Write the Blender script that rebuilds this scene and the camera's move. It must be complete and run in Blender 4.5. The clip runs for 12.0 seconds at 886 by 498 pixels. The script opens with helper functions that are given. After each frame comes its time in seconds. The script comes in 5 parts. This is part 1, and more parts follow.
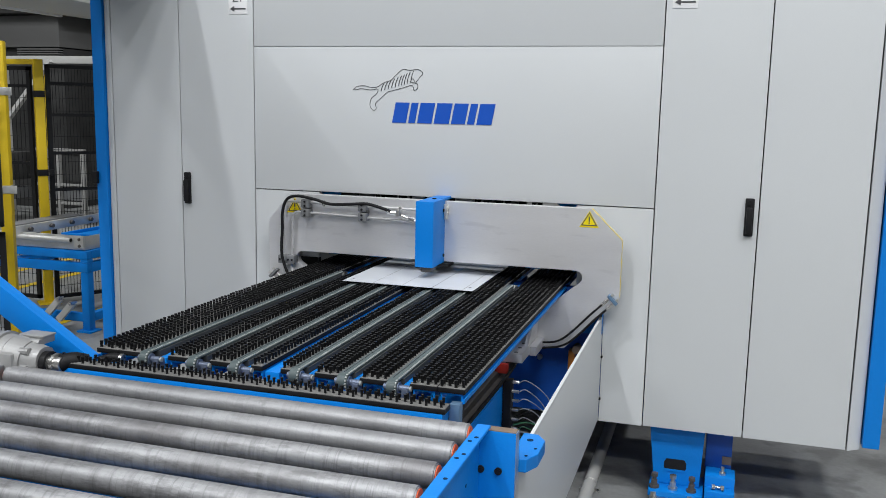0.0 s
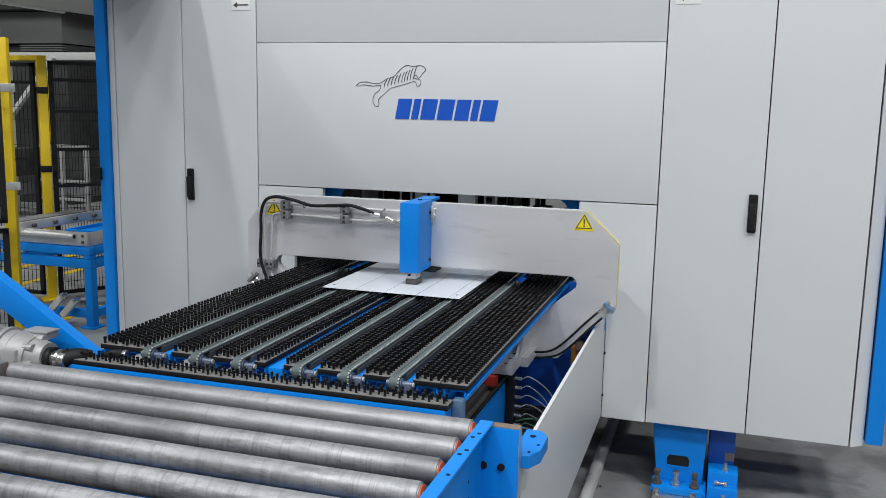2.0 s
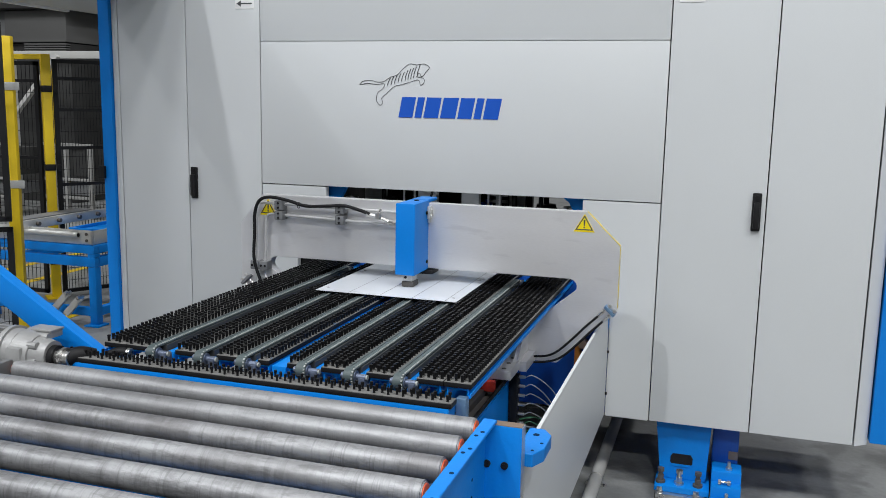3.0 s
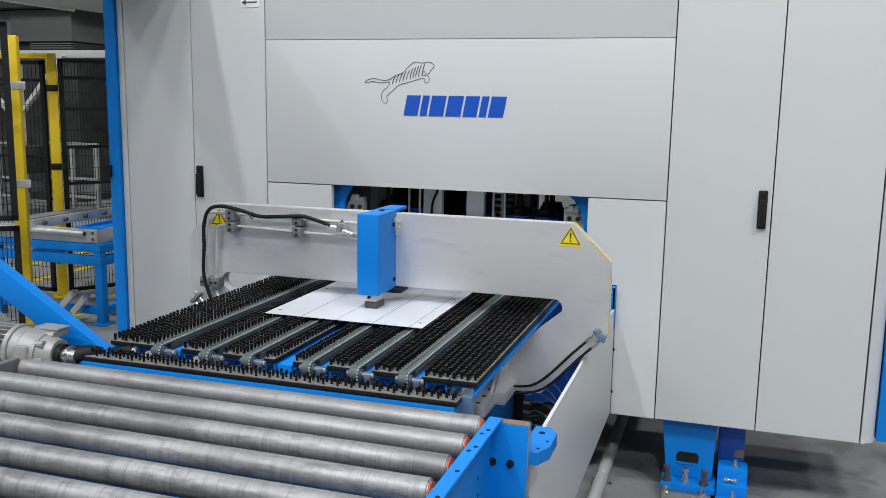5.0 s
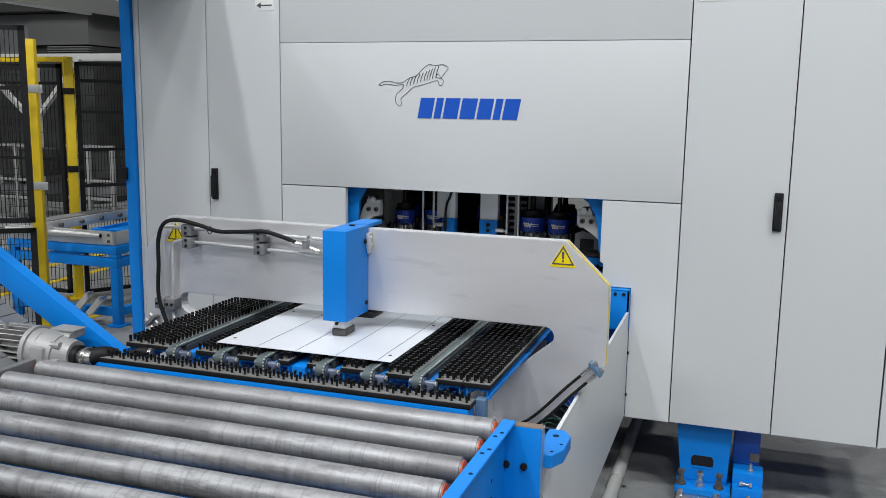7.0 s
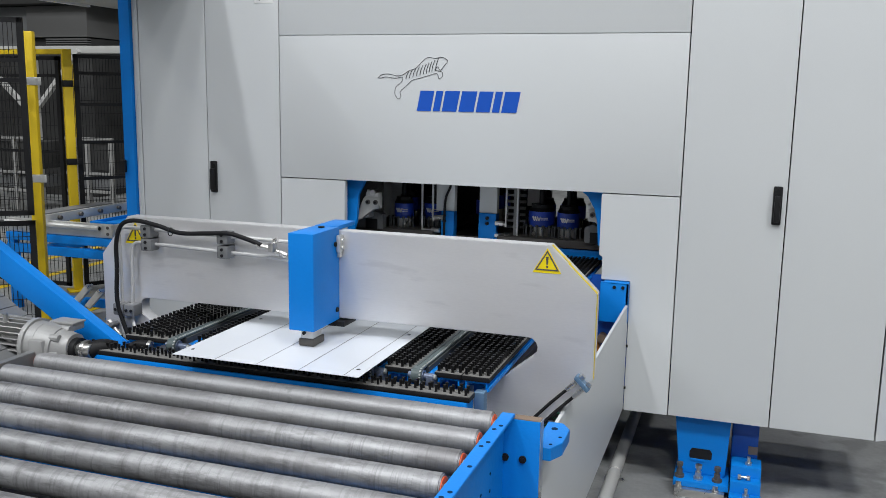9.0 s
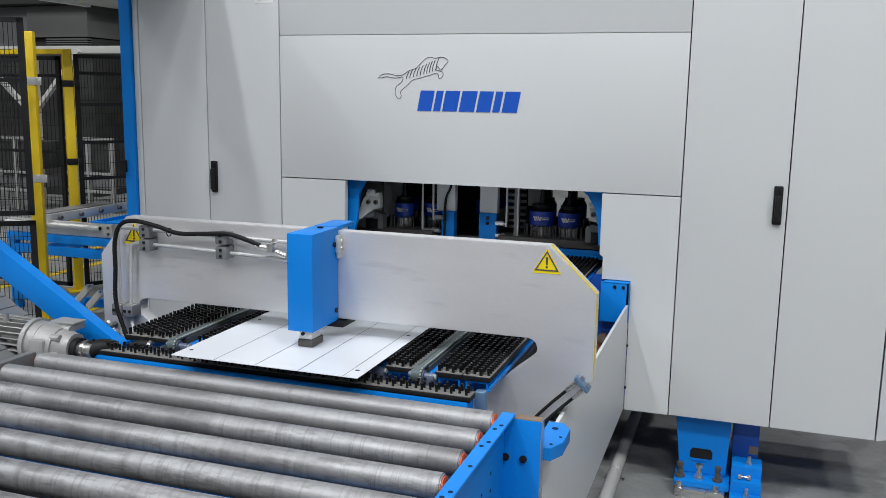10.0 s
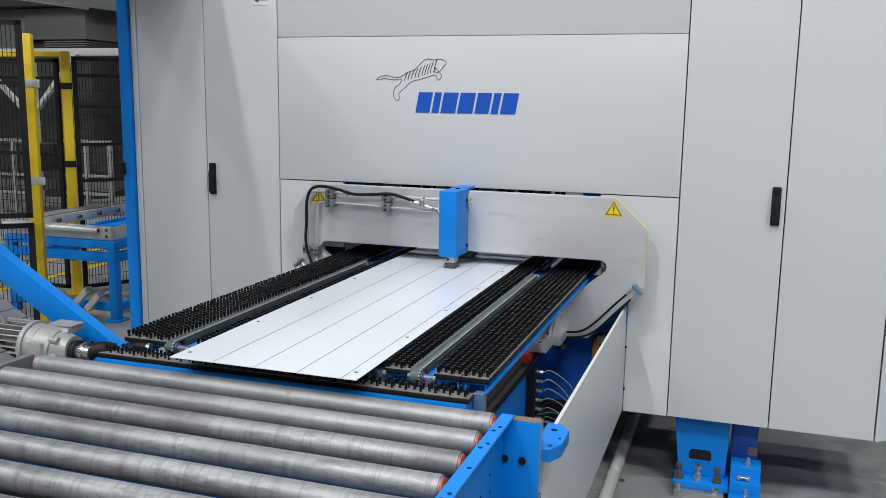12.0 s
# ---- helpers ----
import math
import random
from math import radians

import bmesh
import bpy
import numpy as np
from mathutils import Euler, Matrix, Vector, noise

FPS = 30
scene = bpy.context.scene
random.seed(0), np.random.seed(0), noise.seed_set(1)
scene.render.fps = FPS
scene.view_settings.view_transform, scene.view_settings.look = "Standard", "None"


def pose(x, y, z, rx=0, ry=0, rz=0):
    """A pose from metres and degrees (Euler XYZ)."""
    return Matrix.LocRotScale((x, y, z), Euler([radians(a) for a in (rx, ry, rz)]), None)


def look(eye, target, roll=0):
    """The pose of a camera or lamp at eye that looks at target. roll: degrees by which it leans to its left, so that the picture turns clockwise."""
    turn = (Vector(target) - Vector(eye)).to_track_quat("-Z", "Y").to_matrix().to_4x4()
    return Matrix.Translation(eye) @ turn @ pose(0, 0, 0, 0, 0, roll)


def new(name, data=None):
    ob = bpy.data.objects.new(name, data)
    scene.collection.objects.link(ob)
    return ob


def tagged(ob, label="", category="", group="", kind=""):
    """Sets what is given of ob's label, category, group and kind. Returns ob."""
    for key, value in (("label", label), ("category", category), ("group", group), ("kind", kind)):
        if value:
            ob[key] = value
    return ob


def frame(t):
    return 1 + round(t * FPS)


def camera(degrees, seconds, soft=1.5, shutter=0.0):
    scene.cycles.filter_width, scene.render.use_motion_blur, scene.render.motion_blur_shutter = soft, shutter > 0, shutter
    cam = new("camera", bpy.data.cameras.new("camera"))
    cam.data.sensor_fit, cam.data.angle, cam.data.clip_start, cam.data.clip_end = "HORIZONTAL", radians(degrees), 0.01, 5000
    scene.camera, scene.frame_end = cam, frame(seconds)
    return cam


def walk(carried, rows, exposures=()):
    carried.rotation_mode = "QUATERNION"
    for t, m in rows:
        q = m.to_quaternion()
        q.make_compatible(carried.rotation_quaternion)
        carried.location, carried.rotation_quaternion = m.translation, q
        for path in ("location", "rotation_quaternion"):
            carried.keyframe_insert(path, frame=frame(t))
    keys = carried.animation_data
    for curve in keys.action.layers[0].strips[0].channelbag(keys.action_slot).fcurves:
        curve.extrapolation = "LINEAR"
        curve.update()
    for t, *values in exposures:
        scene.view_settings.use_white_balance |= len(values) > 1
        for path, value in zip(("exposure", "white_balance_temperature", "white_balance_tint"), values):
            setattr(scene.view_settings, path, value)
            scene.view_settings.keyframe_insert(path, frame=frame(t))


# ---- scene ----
EYE = Vector((2.01, -3.6, 1.6))
cam = camera(53.32, 12.0, soft=0.5)


def view(yaw, pitch, roll):
    """The pose of the held camera: yaw to the left of +y, pitch up, roll as look()."""
    y, p = radians(yaw), radians(pitch)
    ahead = Vector((-math.sin(y) * math.cos(p), math.cos(y) * math.cos(p), math.sin(p)))
    return look(EYE, EYE + ahead, roll)


TURNS = [
    (0, 17.071, -8.953, 1.173),
    (0.5, 17.121, -9.012, 1.148),
    (1, 17.167, -9.107, 1.155),
    (1.5, 17.188, -9.142, 1.145),
    (2, 17.258, -9.200, 1.144),
    (2.5, 17.373, -9.254, 1.115),
    (3, 17.482, -9.303, 1.128),
    (5, 17.830, -9.428, 0.967),
    (5.5, 18.085, -9.347, 0.939),
    (6, 18.388, -9.245, 0.882),
    (6.5, 18.621, -9.208, 0.889),
    (7, 18.737, -9.287, 0.894),
    (9, 18.678, -9.733, 0.959),
    (9.5, 18.666, -9.772, 0.979),
    (10, 18.706, -9.745, 0.932),
    (10.5, 18.713, -9.678, 0.888),
    (11, 18.700, -9.656, 0.875),
    (11.5, 18.677, -9.647, 0.840),
    (12, 18.615, -9.639, 0.828),
]
walk(cam, [(t, view(a, b, c)) for t, a, b, c in TURNS], exposures=[(0, -0.11), (7, -0.12), (9, -0.17), (12, -0.17)])

# ---- light: a tall factory hall with ceiling lamps ----
world = bpy.data.worlds.new("hall_air")
scene.world = world
world.use_nodes = True
world.node_tree.nodes["Background"].inputs[0].default_value = (0.75, 0.85, 1.0, 1)
world.node_tree.nodes["Background"].inputs[1].default_value = 0.03


def ceiling_lamp(x, y, z, watts, sx, sy, colour=(0.955, 0.975, 1.0)):
    data = bpy.data.lights.new("ceiling_lamp", "AREA")
    data.shape, data.size, data.size_y = "RECTANGLE", sx, sy
    data.energy, data.color = watts, colour
    ob = new("ceiling_lamp", data)
    ob.matrix_world = pose(x, y, z)
    return ob


for lx, ly, lw, la, lb in (
    (-2.28, -9.10, 950, 0.42, 0.42),
    (1.20, -4.20, 620, 1.2, 0.5),
    (-8.60, -10.00, 560, 0.42, 0.42),
    (7.30, -7.60, 680, 0.42, 0.42),
    (11.21, -8.01, 860, 1.2, 0.5),
    (-12.1, -5.46, 482, 1.2, 0.5),
    (4.29, -16.4, 1250, 1.2, 0.5),
    (-7.5, -19.1, 420, 1.2, 0.5),
    (14.3, -16.4, 290, 1.2, 0.5),
    (-8.63, 2.91, 700, 1.2, 0.5),
    (1.56, 13.65, 300, 1.2, 0.5),
    (6.29, 8.37, 674, 1.2, 0.5),
):
    ceiling_lamp(lx, ly, 12.6, lw, la, lb)



# ---- materials ----
def mat(name, colour, rough=0.5, metal=0.0, var=0.06, scale=6.0, fine=90.0, bump=0.02, stretch=(1, 1, 1), rvar=0.12, spots=None, spec=0.5):
    """A painted or bare surface: broad tone changes, fine grain, uneven gloss and a little relief."""
    m = bpy.data.materials.new(name)
    m.use_nodes = True
    nt = m.node_tree
    n, l = nt.nodes, nt.links
    b = n["Principled BSDF"]
    tc = n.new("ShaderNodeTexCoord")
    mp = n.new("ShaderNodeMapping")
    mp.inputs["Scale"].default_value = stretch
    l.new(tc.outputs["Object"], mp.inputs[0])
    broad, grain = n.new("ShaderNodeTexNoise"), n.new("ShaderNodeTexNoise")
    for node, s, d in ((broad, scale, 4), (grain, fine, 3)):
        node.inputs["Scale"].default_value, node.inputs["Detail"].default_value = s, d
        l.new(mp.outputs[0], node.inputs["Vector"])
    mix = n.new("ShaderNodeMath")
    mix.operation = "MULTIPLY_ADD"
    mix.inputs[1].default_value = 0.35
    l.new(grain.outputs[0], mix.inputs[0])
    l.new(broad.outputs[0], mix.inputs[2])
    ramp = n.new("ShaderNodeMapRange")
    ramp.inputs["From Min"].default_value, ramp.inputs["From Max"].default_value = 0.35, 1.0
    ramp.inputs["To Min"].default_value, ramp.inputs["To Max"].default_value = 1 - var, 1 + var
    l.new(mix.outputs[0], ramp.inputs[0])
    hsv = n.new("ShaderNodeHueSaturation")
    hsv.inputs["Color"].default_value = (*colour, 1)
    l.new(ramp.outputs[0], hsv.inputs["Value"])
    out = hsv.outputs[0]
    if spots:
        sn = n.new("ShaderNodeTexNoise")
        sn.inputs["Scale"].default_value, sn.inputs["Detail"].default_value = spots[1], 6
        l.new(mp.outputs[0], sn.inputs["Vector"])
        sr = n.new("ShaderNodeMapRange")
        sr.inputs["From Min"].default_value, sr.inputs["From Max"].default_value = spots[2], spots[2] + 0.12
        sr.inputs["To Max"].default_value = spots[3]
        l.new(sn.outputs[0], sr.inputs[0])
        mx = n.new("ShaderNodeMix")
        mx.data_type = "RGBA"
        l.new(sr.outputs[0], mx.inputs["Factor"])
        l.new(out, mx.inputs["A"])
        mx.inputs["B"].default_value = (*spots[0], 1)
        out = mx.outputs["Result"]
    l.new(out, b.inputs["Base Color"])
    rr = n.new("ShaderNodeMapRange")
    rr.inputs["From Min"].default_value, rr.inputs["From Max"].default_value = 0.3, 1.0
    rr.inputs["To Min"].default_value, rr.inputs["To Max"].default_value = max(0.03, rough - rvar), min(1, rough + rvar)
    l.new(mix.outputs[0], rr.inputs[0])
    l.new(rr.outputs[0], b.inputs["Roughness"])
    b.inputs["Metallic"].default_value = metal
    b.inputs["Specular IOR Level"].default_value = spec
    if bump:
        bp = n.new("ShaderNodeBump")
        bp.inputs["Strength"].default_value, bp.inputs["Distance"].default_value = 0.4, bump * 0.05
        l.new(grain.outputs[0], bp.inputs["Height"])
        l.new(bp.outputs[0], b.inputs["Normal"])
    return m


def roller_steel(name, worn):
    """Zinc-grey steel with rings rubbed round the roller and dark oily blotches."""
    m = mat(name, (0.335, 0.338, 0.345), 0.50, 0.62, var=0.10, scale=4, fine=120, bump=0.03)
    n, l = m.node_tree.nodes, m.node_tree.links
    b = n["Principled BSDF"]
    src = b.inputs["Base Color"].links[0].from_socket
    tc = n.new("ShaderNodeTexCoord")
    info = n.new("ShaderNodeObjectInfo")
    add = n.new("ShaderNodeVectorMath")
    add.operation = "ADD"
    shift = n.new("ShaderNodeVectorMath")
    shift.operation = "SCALE"
    shift.inputs[0].default_value = (37, 5, 11)
    l.new(info.outputs["Random"], shift.inputs["Scale"])
    l.new(tc.outputs["Object"], add.inputs[0])
    l.new(shift.outputs[0], add.inputs[1])
    for stretch, scale, lo, hi, dark, amount in (
        ((1, 0.10, 0.10), 60, 0.52, 0.60, (0.16, 0.16, 0.163), 0.36 * worn),
        ((1, 0.06, 0.06), 170, 0.56, 0.64, (0.12, 0.12, 0.122), 0.36 * worn),
        ((0.25, 1, 1), 60, 0.50, 0.64, (0.14, 0.138, 0.14), 0.6 * worn),
        ((1, 0.8, 0.8), 4.0, 0.45, 0.62, (0.15, 0.144, 0.146), 0.65 * worn),
        ((1, 0.4, 0.4), 18, 0.54, 0.70, (0.38, 0.38, 0.39), 0.40 * worn),
        ((1, 1, 1), 26, 0.60, 0.72, (0.13, 0.13, 0.13), 0.45),
    ):
        mp = n.new("ShaderNodeMapping")
        mp.inputs["Scale"].default_value = stretch
        l.new(add.outputs[0], mp.inputs[0])
        nz = n.new("ShaderNodeTexNoise")
        nz.inputs["Scale"].default_value, nz.inputs["Detail"].default_value, nz.inputs["Roughness"].default_value = scale, 6, 0.65
        l.new(mp.outputs[0], nz.inputs["Vector"])
        r = n.new("ShaderNodeMapRange")
        r.inputs["From Min"].default_value, r.inputs["From Max"].default_value, r.inputs["To Max"].default_value = lo, hi, amount
        l.new(nz.outputs[0], r.inputs[0])
        mx = n.new("ShaderNodeMix")
        mx.data_type = "RGBA"
        l.new(r.outputs[0], mx.inputs["Factor"])
        l.new(src, mx.inputs["A"])
        mx.inputs["B"].default_value = (*dark, 1)
        src = mx.outputs["Result"]
    l.new(src, b.inputs["Base Color"])
    return m


M_WHITE = mat("light_grey_powder_coat", (0.57, 0.588, 0.595), 0.42, var=0.025, scale=1.3, fine=260, bump=0.012, rvar=0.06)
M_BLUE = mat("blue_enamel", (0.001, 0.195, 0.64), 0.45, var=0.07, scale=4, fine=120, bump=0.02, spec=0.28)
# deeper blue of the frame parts; on the rear foot it stands for shade
M_DBLUE = mat("deep_and_shaded_blue_enamel", (0.005, 0.085, 0.44), 0.45, var=0.15, scale=3, fine=90, bump=0.02)
M_LOGO = mat("blue_vinyl", (0.0, 0.075, 0.46), 0.5, var=0.03)
M_INK = mat("dark_ink", (0.06, 0.06, 0.065), 0.6, var=0.05)
M_ALU = mat("milled_aluminium", (0.74, 0.735, 0.74), 0.44, 0.66, var=0.075, scale=4, fine=110, bump=0.010, stretch=(0.5, 1, 2.2), rvar=0.09, spots=((0.40, 0.39, 0.40), 13, 0.60, 0.22))
M_PIPE = mat("satin_pipe_steel", (0.58, 0.58, 0.58), 0.45, 0.5, var=0.05)
M_ALU2 = mat("cast_aluminium", (0.62, 0.62, 0.60), 0.45, 0.7, var=0.15, scale=12, fine=120, bump=0.08)
M_ROLL = roller_steel("zinc_roller_steel", 1.0)
M_ROLL_NEW = roller_steel("clean_zinc_roller_steel", 0.45)
M_STEEL = mat("bright_steel", (0.62, 0.61, 0.59), 0.3, 0.95, var=0.1, scale=15)
M_STEELBLUE = mat("blue_grey_anodised_steel", (0.17, 0.29, 0.44), 0.35, 0.7, var=0.1)
M_BROWN = mat("cut_raw_steel", (0.30, 0.22, 0.16), 0.5, 0.6, var=0.2, scale=20)
M_SHEET = mat("white_painted_sheet", (0.685, 0.715, 0.755), 0.24, var=0.015, scale=2, fine=200, bump=0.004, rvar=0.04)
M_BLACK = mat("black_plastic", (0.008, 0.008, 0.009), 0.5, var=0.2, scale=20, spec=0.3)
M_BRISTLE = mat("black_nylon_bristle", (0.004, 0.004, 0.0045), 0.5, var=0.3, scale=40, spec=0.28)
M_RUBBER = mat("black_rubber", (0.008, 0.008, 0.009), 0.6, var=0.2, scale=30, spec=0.25)
M_PAD = mat("grey_brush_backing", (0.15, 0.147, 0.14), 0.65, var=0.25, scale=30, fine=300)
M_BELT = mat("grey_green_belt", (0.075, 0.100, 0.102), 0.55, var=0.12, scale=18, fine=200)
M_TOOTH = mat("pale_belt_tooth", (0.33, 0.35, 0.34), 0.5, var=0.1)
M_SLOT = mat("dark_anodised_profile", (0.06, 0.065, 0.07), 0.5, 0.3, var=0.15)
M_PROFILE = mat("dull_grey_profile", (0.20, 0.205, 0.21), 0.5, 0.4, var=0.1)
M_YELLOW = mat("safety_yellow_paint", (0.72, 0.50, 0.01), 0.45, var=0.08, scale=5)
M_SIGN = mat("warning_yellow", (0.85, 0.66, 0.0), 0.4, var=0.03)
M_ORANGE = mat("orange_bearing_seal", (0.75, 0.11, 0.03), 0.5, var=0.1)
M_RED = mat("red_plastic", (0.5, 0.035, 0.02), 0.45, var=0.1)
M_JAW = mat("dark_grip_steel", (0.095, 0.088, 0.082), 0.6, 0.3, var=0.15, scale=20)
M_SLEEVE = mat("royal_blue_sleeve", (0.015, 0.06, 0.46), 0.35, var=0.08)
M_FLOOR = mat("grey_concrete_floor", (0.255, 0.26, 0.255), 0.45, var=0.32, scale=3.5, fine=45, bump=0.05, spots=((0.10, 0.10, 0.10), 5.5, 0.52, 0.55))
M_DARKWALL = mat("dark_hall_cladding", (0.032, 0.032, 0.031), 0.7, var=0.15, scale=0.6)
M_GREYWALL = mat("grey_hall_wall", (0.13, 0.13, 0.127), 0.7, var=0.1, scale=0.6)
M_OFFWHITE = mat("off_white_steel", (0.48, 0.48, 0.46), 0.5, var=0.06)
M_RACK = mat("dull_rack_paint", (0.27, 0.27, 0.26), 0.6, var=0.15, scale=8)
M_TUBE = mat("clear_grey_hose", (0.30, 0.32, 0.33), 0.3, var=0.05)
M_GREEN = mat("green_hose", (0.05, 0.2, 0.1), 0.4, var=0.1)
M_LABEL = mat("white_label", (0.8, 0.8, 0.8), 0.5, var=0.02)
M_HOLE = mat("dark_drilled_hole", (0.004, 0.02, 0.06), 0.7, var=0.1, spec=0.1)
M_OLIVE = mat("orange_brown_hook", (0.42, 0.15, 0.02), 0.5, var=0.15)


# ---- mesh tools ----
def box(bm, x0, x1, y0, y1, z0, z1, m=None, bevel=0.0):
    r = bmesh.ops.create_cube(bm, size=1)
    vs = r["verts"]
    bmesh.ops.scale(bm, verts=vs, vec=(x1 - x0, y1 - y0, z1 - z0))
    bmesh.ops.translate(bm, verts=vs, vec=((x0 + x1) / 2, (y0 + y1) / 2, (z0 + z1) / 2))
    if bevel:
        es = list({e for v in vs for e in v.link_edges})
        r = bmesh.ops.bevel(bm, geom=es, offset=bevel, segments=2, affect="EDGES", profile=0.6)
        vs = list({v for v in vs if v.is_valid} | set(r["verts"]))
    if m is not None:
        bmesh.ops.transform(bm, verts=vs, matrix=m)
    return bm


def rod(bm, a, b, r, n=16, r2=None):
    a, b = Vector(a), Vector(b)
    d = b - a
    m = Matrix.Translation((a + b) / 2) @ d.to_track_quat("Z", "Y").to_matrix().to_4x4()
    bmesh.ops.create_cone(bm, cap_ends=True, segments=n, radius1=r, radius2=r if r2 is None else r2, depth=d.length, matrix=m)
    return bm


def prism(bm, pts, y0, y1, bevel=0.0):
    """An outline in x and z, from y0 to y1."""
    a = [bm.verts.new((x, y0, z)) for x, z in pts]
    f = bm.faces.new(a)
    r = bmesh.ops.extrude_face_region(bm, geom=[f])
    vs = [v for v in r["geom"] if isinstance(v, bmesh.types.BMVert)]
    bmesh.ops.translate(bm, verts=vs, vec=(0, y1 - y0, 0))
    bmesh.ops.recalc_face_normals(bm, faces=bm.faces)
    if bevel:
        es = [e for e in bm.edges if e.calc_face_angle(0) > 0.6]
        bmesh.ops.bevel(bm, geom=es, offset=bevel, segments=2, affect="EDGES")
    return bm


def smooth_line(pts, steps=6):
    """Catmull-Rom through the points."""
    p = [Vector(q) for q in pts]
    p = [p[0] * 2 - p[1]] + p + [p[-1] * 2 - p[-2]]
    out = []
    for i in range(1, len(p) - 2):
        for k in range(steps):
            t = k / steps
            out.append(0.5 * ((2 * p[i]) + (p[i + 1] - p[i - 1]) * t + (2 * p[i - 1] - 5 * p[i] + 4 * p[i + 1] - p[i + 2]) * t * t + (3 * p[i] - p[i - 1] - 3 * p[i + 1] + p[i + 2]) * t ** 3))
    return out + [p[-2]]


def tube(bm, pts, r, n=10):
    """A round tube along the points."""
    p = [Vector(q) for q in pts]
    rings, up = [], None
    for i, c in enumerate(p):
        d = (p[min(i + 1, len(p) - 1)] - p[max(i - 1, 0)]).normalized()
        if up is None:
            up = d.orthogonal().normalized()
        up = (up - d * up.dot(d)).normalized()
        side = d.cross(up)
        rings.append([bm.verts.new(c + (up * math.cos(a) + side * math.sin(a)) * r) for a in (2 * math.pi * k / n for k in range(n))])
    for a, b in zip(rings, rings[1:]):
        for k in range(n):
            bm.faces.new((a[k], a[(k + 1) % n], b[(k + 1) % n], b[k]))
    bm.faces.new(rings[0][::-1])
    bm.faces.new(rings[-1])
    return bm


def mesh_of(name, bm, material, smooth=True):
    bmesh.ops.recalc_face_normals(bm, faces=bm.faces)
    me = bpy.data.meshes.new(name)
    bm.to_mesh(me)
    bm.free()
    me.materials.append(material)
    if smooth:
        me.shade_smooth()
        me.set_sharp_from_angle(angle=radians(32))
    return me


def part(name, bm, material, parent, label="", kind=""):
    """One mesh object under a thing or part."""
    ob = new(name, mesh_of(name, bm, material))
    ob.parent = parent
    if parent.type == "EMPTY":
        ob.matrix_parent_inverse = Matrix.Translation(-parent.location)
    return tagged(ob, label=label, kind=kind)


def pieces(name, bm, material, parent, label=""):
    """Each loose island of the bmesh as a part of its own."""
    bm.verts.ensure_lookup_table()
    bm.verts.index_update()
    seen, out = set(), []
    for v in list(bm.verts):
        if v in seen:
            continue
        island, todo = {v}, [v]
        while todo:
            for e in todo.pop().link_edges:
                for w in e.verts:
                    if w not in island:
                        island.add(w)
                        todo.append(w)
        seen |= island
        one, table_ = B(), {}
        for w in island:
            table_[w] = one.verts.new(w.co)
        for f in {f for w in island for f in w.link_faces}:
            one.faces.new([table_[w] for w in f.verts])
        out.append(part(name, one, material, parent, label))
    bm.free()
    return out


def thing(name, label, category, group="", kind="", at=(0, 0, 0)):
    ob = new(name)
    ob.location = at
    return tagged(ob, label, category, group, kind)


def solid(name, bm, material, label, category, group="", kind=""):
    return tagged(new(name, mesh_of(name, bm, material)), label, category, group, kind)


B = bmesh.new


# ---- the hall ----
solid("floor", box(B(), -20, 20, -22, 18, -0.2, 0), M_FLOOR, "worn grey sealed concrete factory floor", "floor", kind="structure")
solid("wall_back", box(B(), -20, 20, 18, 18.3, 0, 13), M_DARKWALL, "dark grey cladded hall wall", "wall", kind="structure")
solid("wall_front", box(B(), -20, 20, -22.3, -22, 0, 13), M_GREYWALL, "pale grey hall wall", "wall", kind="structure")
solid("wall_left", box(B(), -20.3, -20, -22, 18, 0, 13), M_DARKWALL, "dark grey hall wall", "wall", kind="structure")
solid("wall_right", box(B(), 20, 20.3, -22, 18, 0, 13), M_GREYWALL, "pale grey hall wall", "wall", kind="structure")
solid("ceiling", box(B(), -20, 20, -22, 18, 13, 13.2), M_GREYWALL, "pale grey hall ceiling", "ceiling", kind="structure")


def floor_line(x0, y0, x1, y1, w):
    d = Vector((x1 - x0, y1 - y0, 0))
    m = Matrix.Translation(((x0 + x1) / 2, (y0 + y1) / 2, 0)) @ pose(0, 0, 0, 0, 0, math.degrees(math.atan2(d.y, d.x)))
    return solid("floor_line", box(B(), -d.length / 2, d.length / 2, -w / 2, w / 2, 0.0005, 0.004, m), M_YELLOW, "yellow painted line on the concrete floor", "floor line", "floor lines", "structure")


floor_line(-4.30, 1.6, -4.30, 7.0, 0.08)
floor_line(-3.71, 1.2, -3.71, 7.0, 0.08)
floor_line(-2.52, 1.55, -2.52, 4.0, 0.08)


# ---- the punching machine ----
machine = thing("punching_machine", "large light grey cabinet machine with blue corner posts", "machine", at=(0.9, 1.5, 0))
TOP = 2.9


def panel(name, x0, x1, z0, z1, y=0.0, label=""):
    g = 0.0022
    return part(name, box(B(), x0 + g, x1 - g, y, y + 0.03, z0 + g, z1 - g, bevel=0.0025), M_WHITE, machine, label)


def door_handle(door, x, z0, z1):
    bm = B()
    box(bm, x - 0.017, x + 0.017, -0.012, 0.001, z0, z1, bevel=0.006)
    box(bm, x - 0.011, x + 0.011, -0.028, -0.010, z0 + 0.012, z1 - 0.035, bevel=0.005)
    h = part("door_handle", bm, M_BLACK, door, "black swing handle")
    part("lock_barrel", rod(B(), (x, -0.016, z1 - 0.018), (x, -0.010, z1 - 0.018), 0.009, 12), M_RUBBER, h)


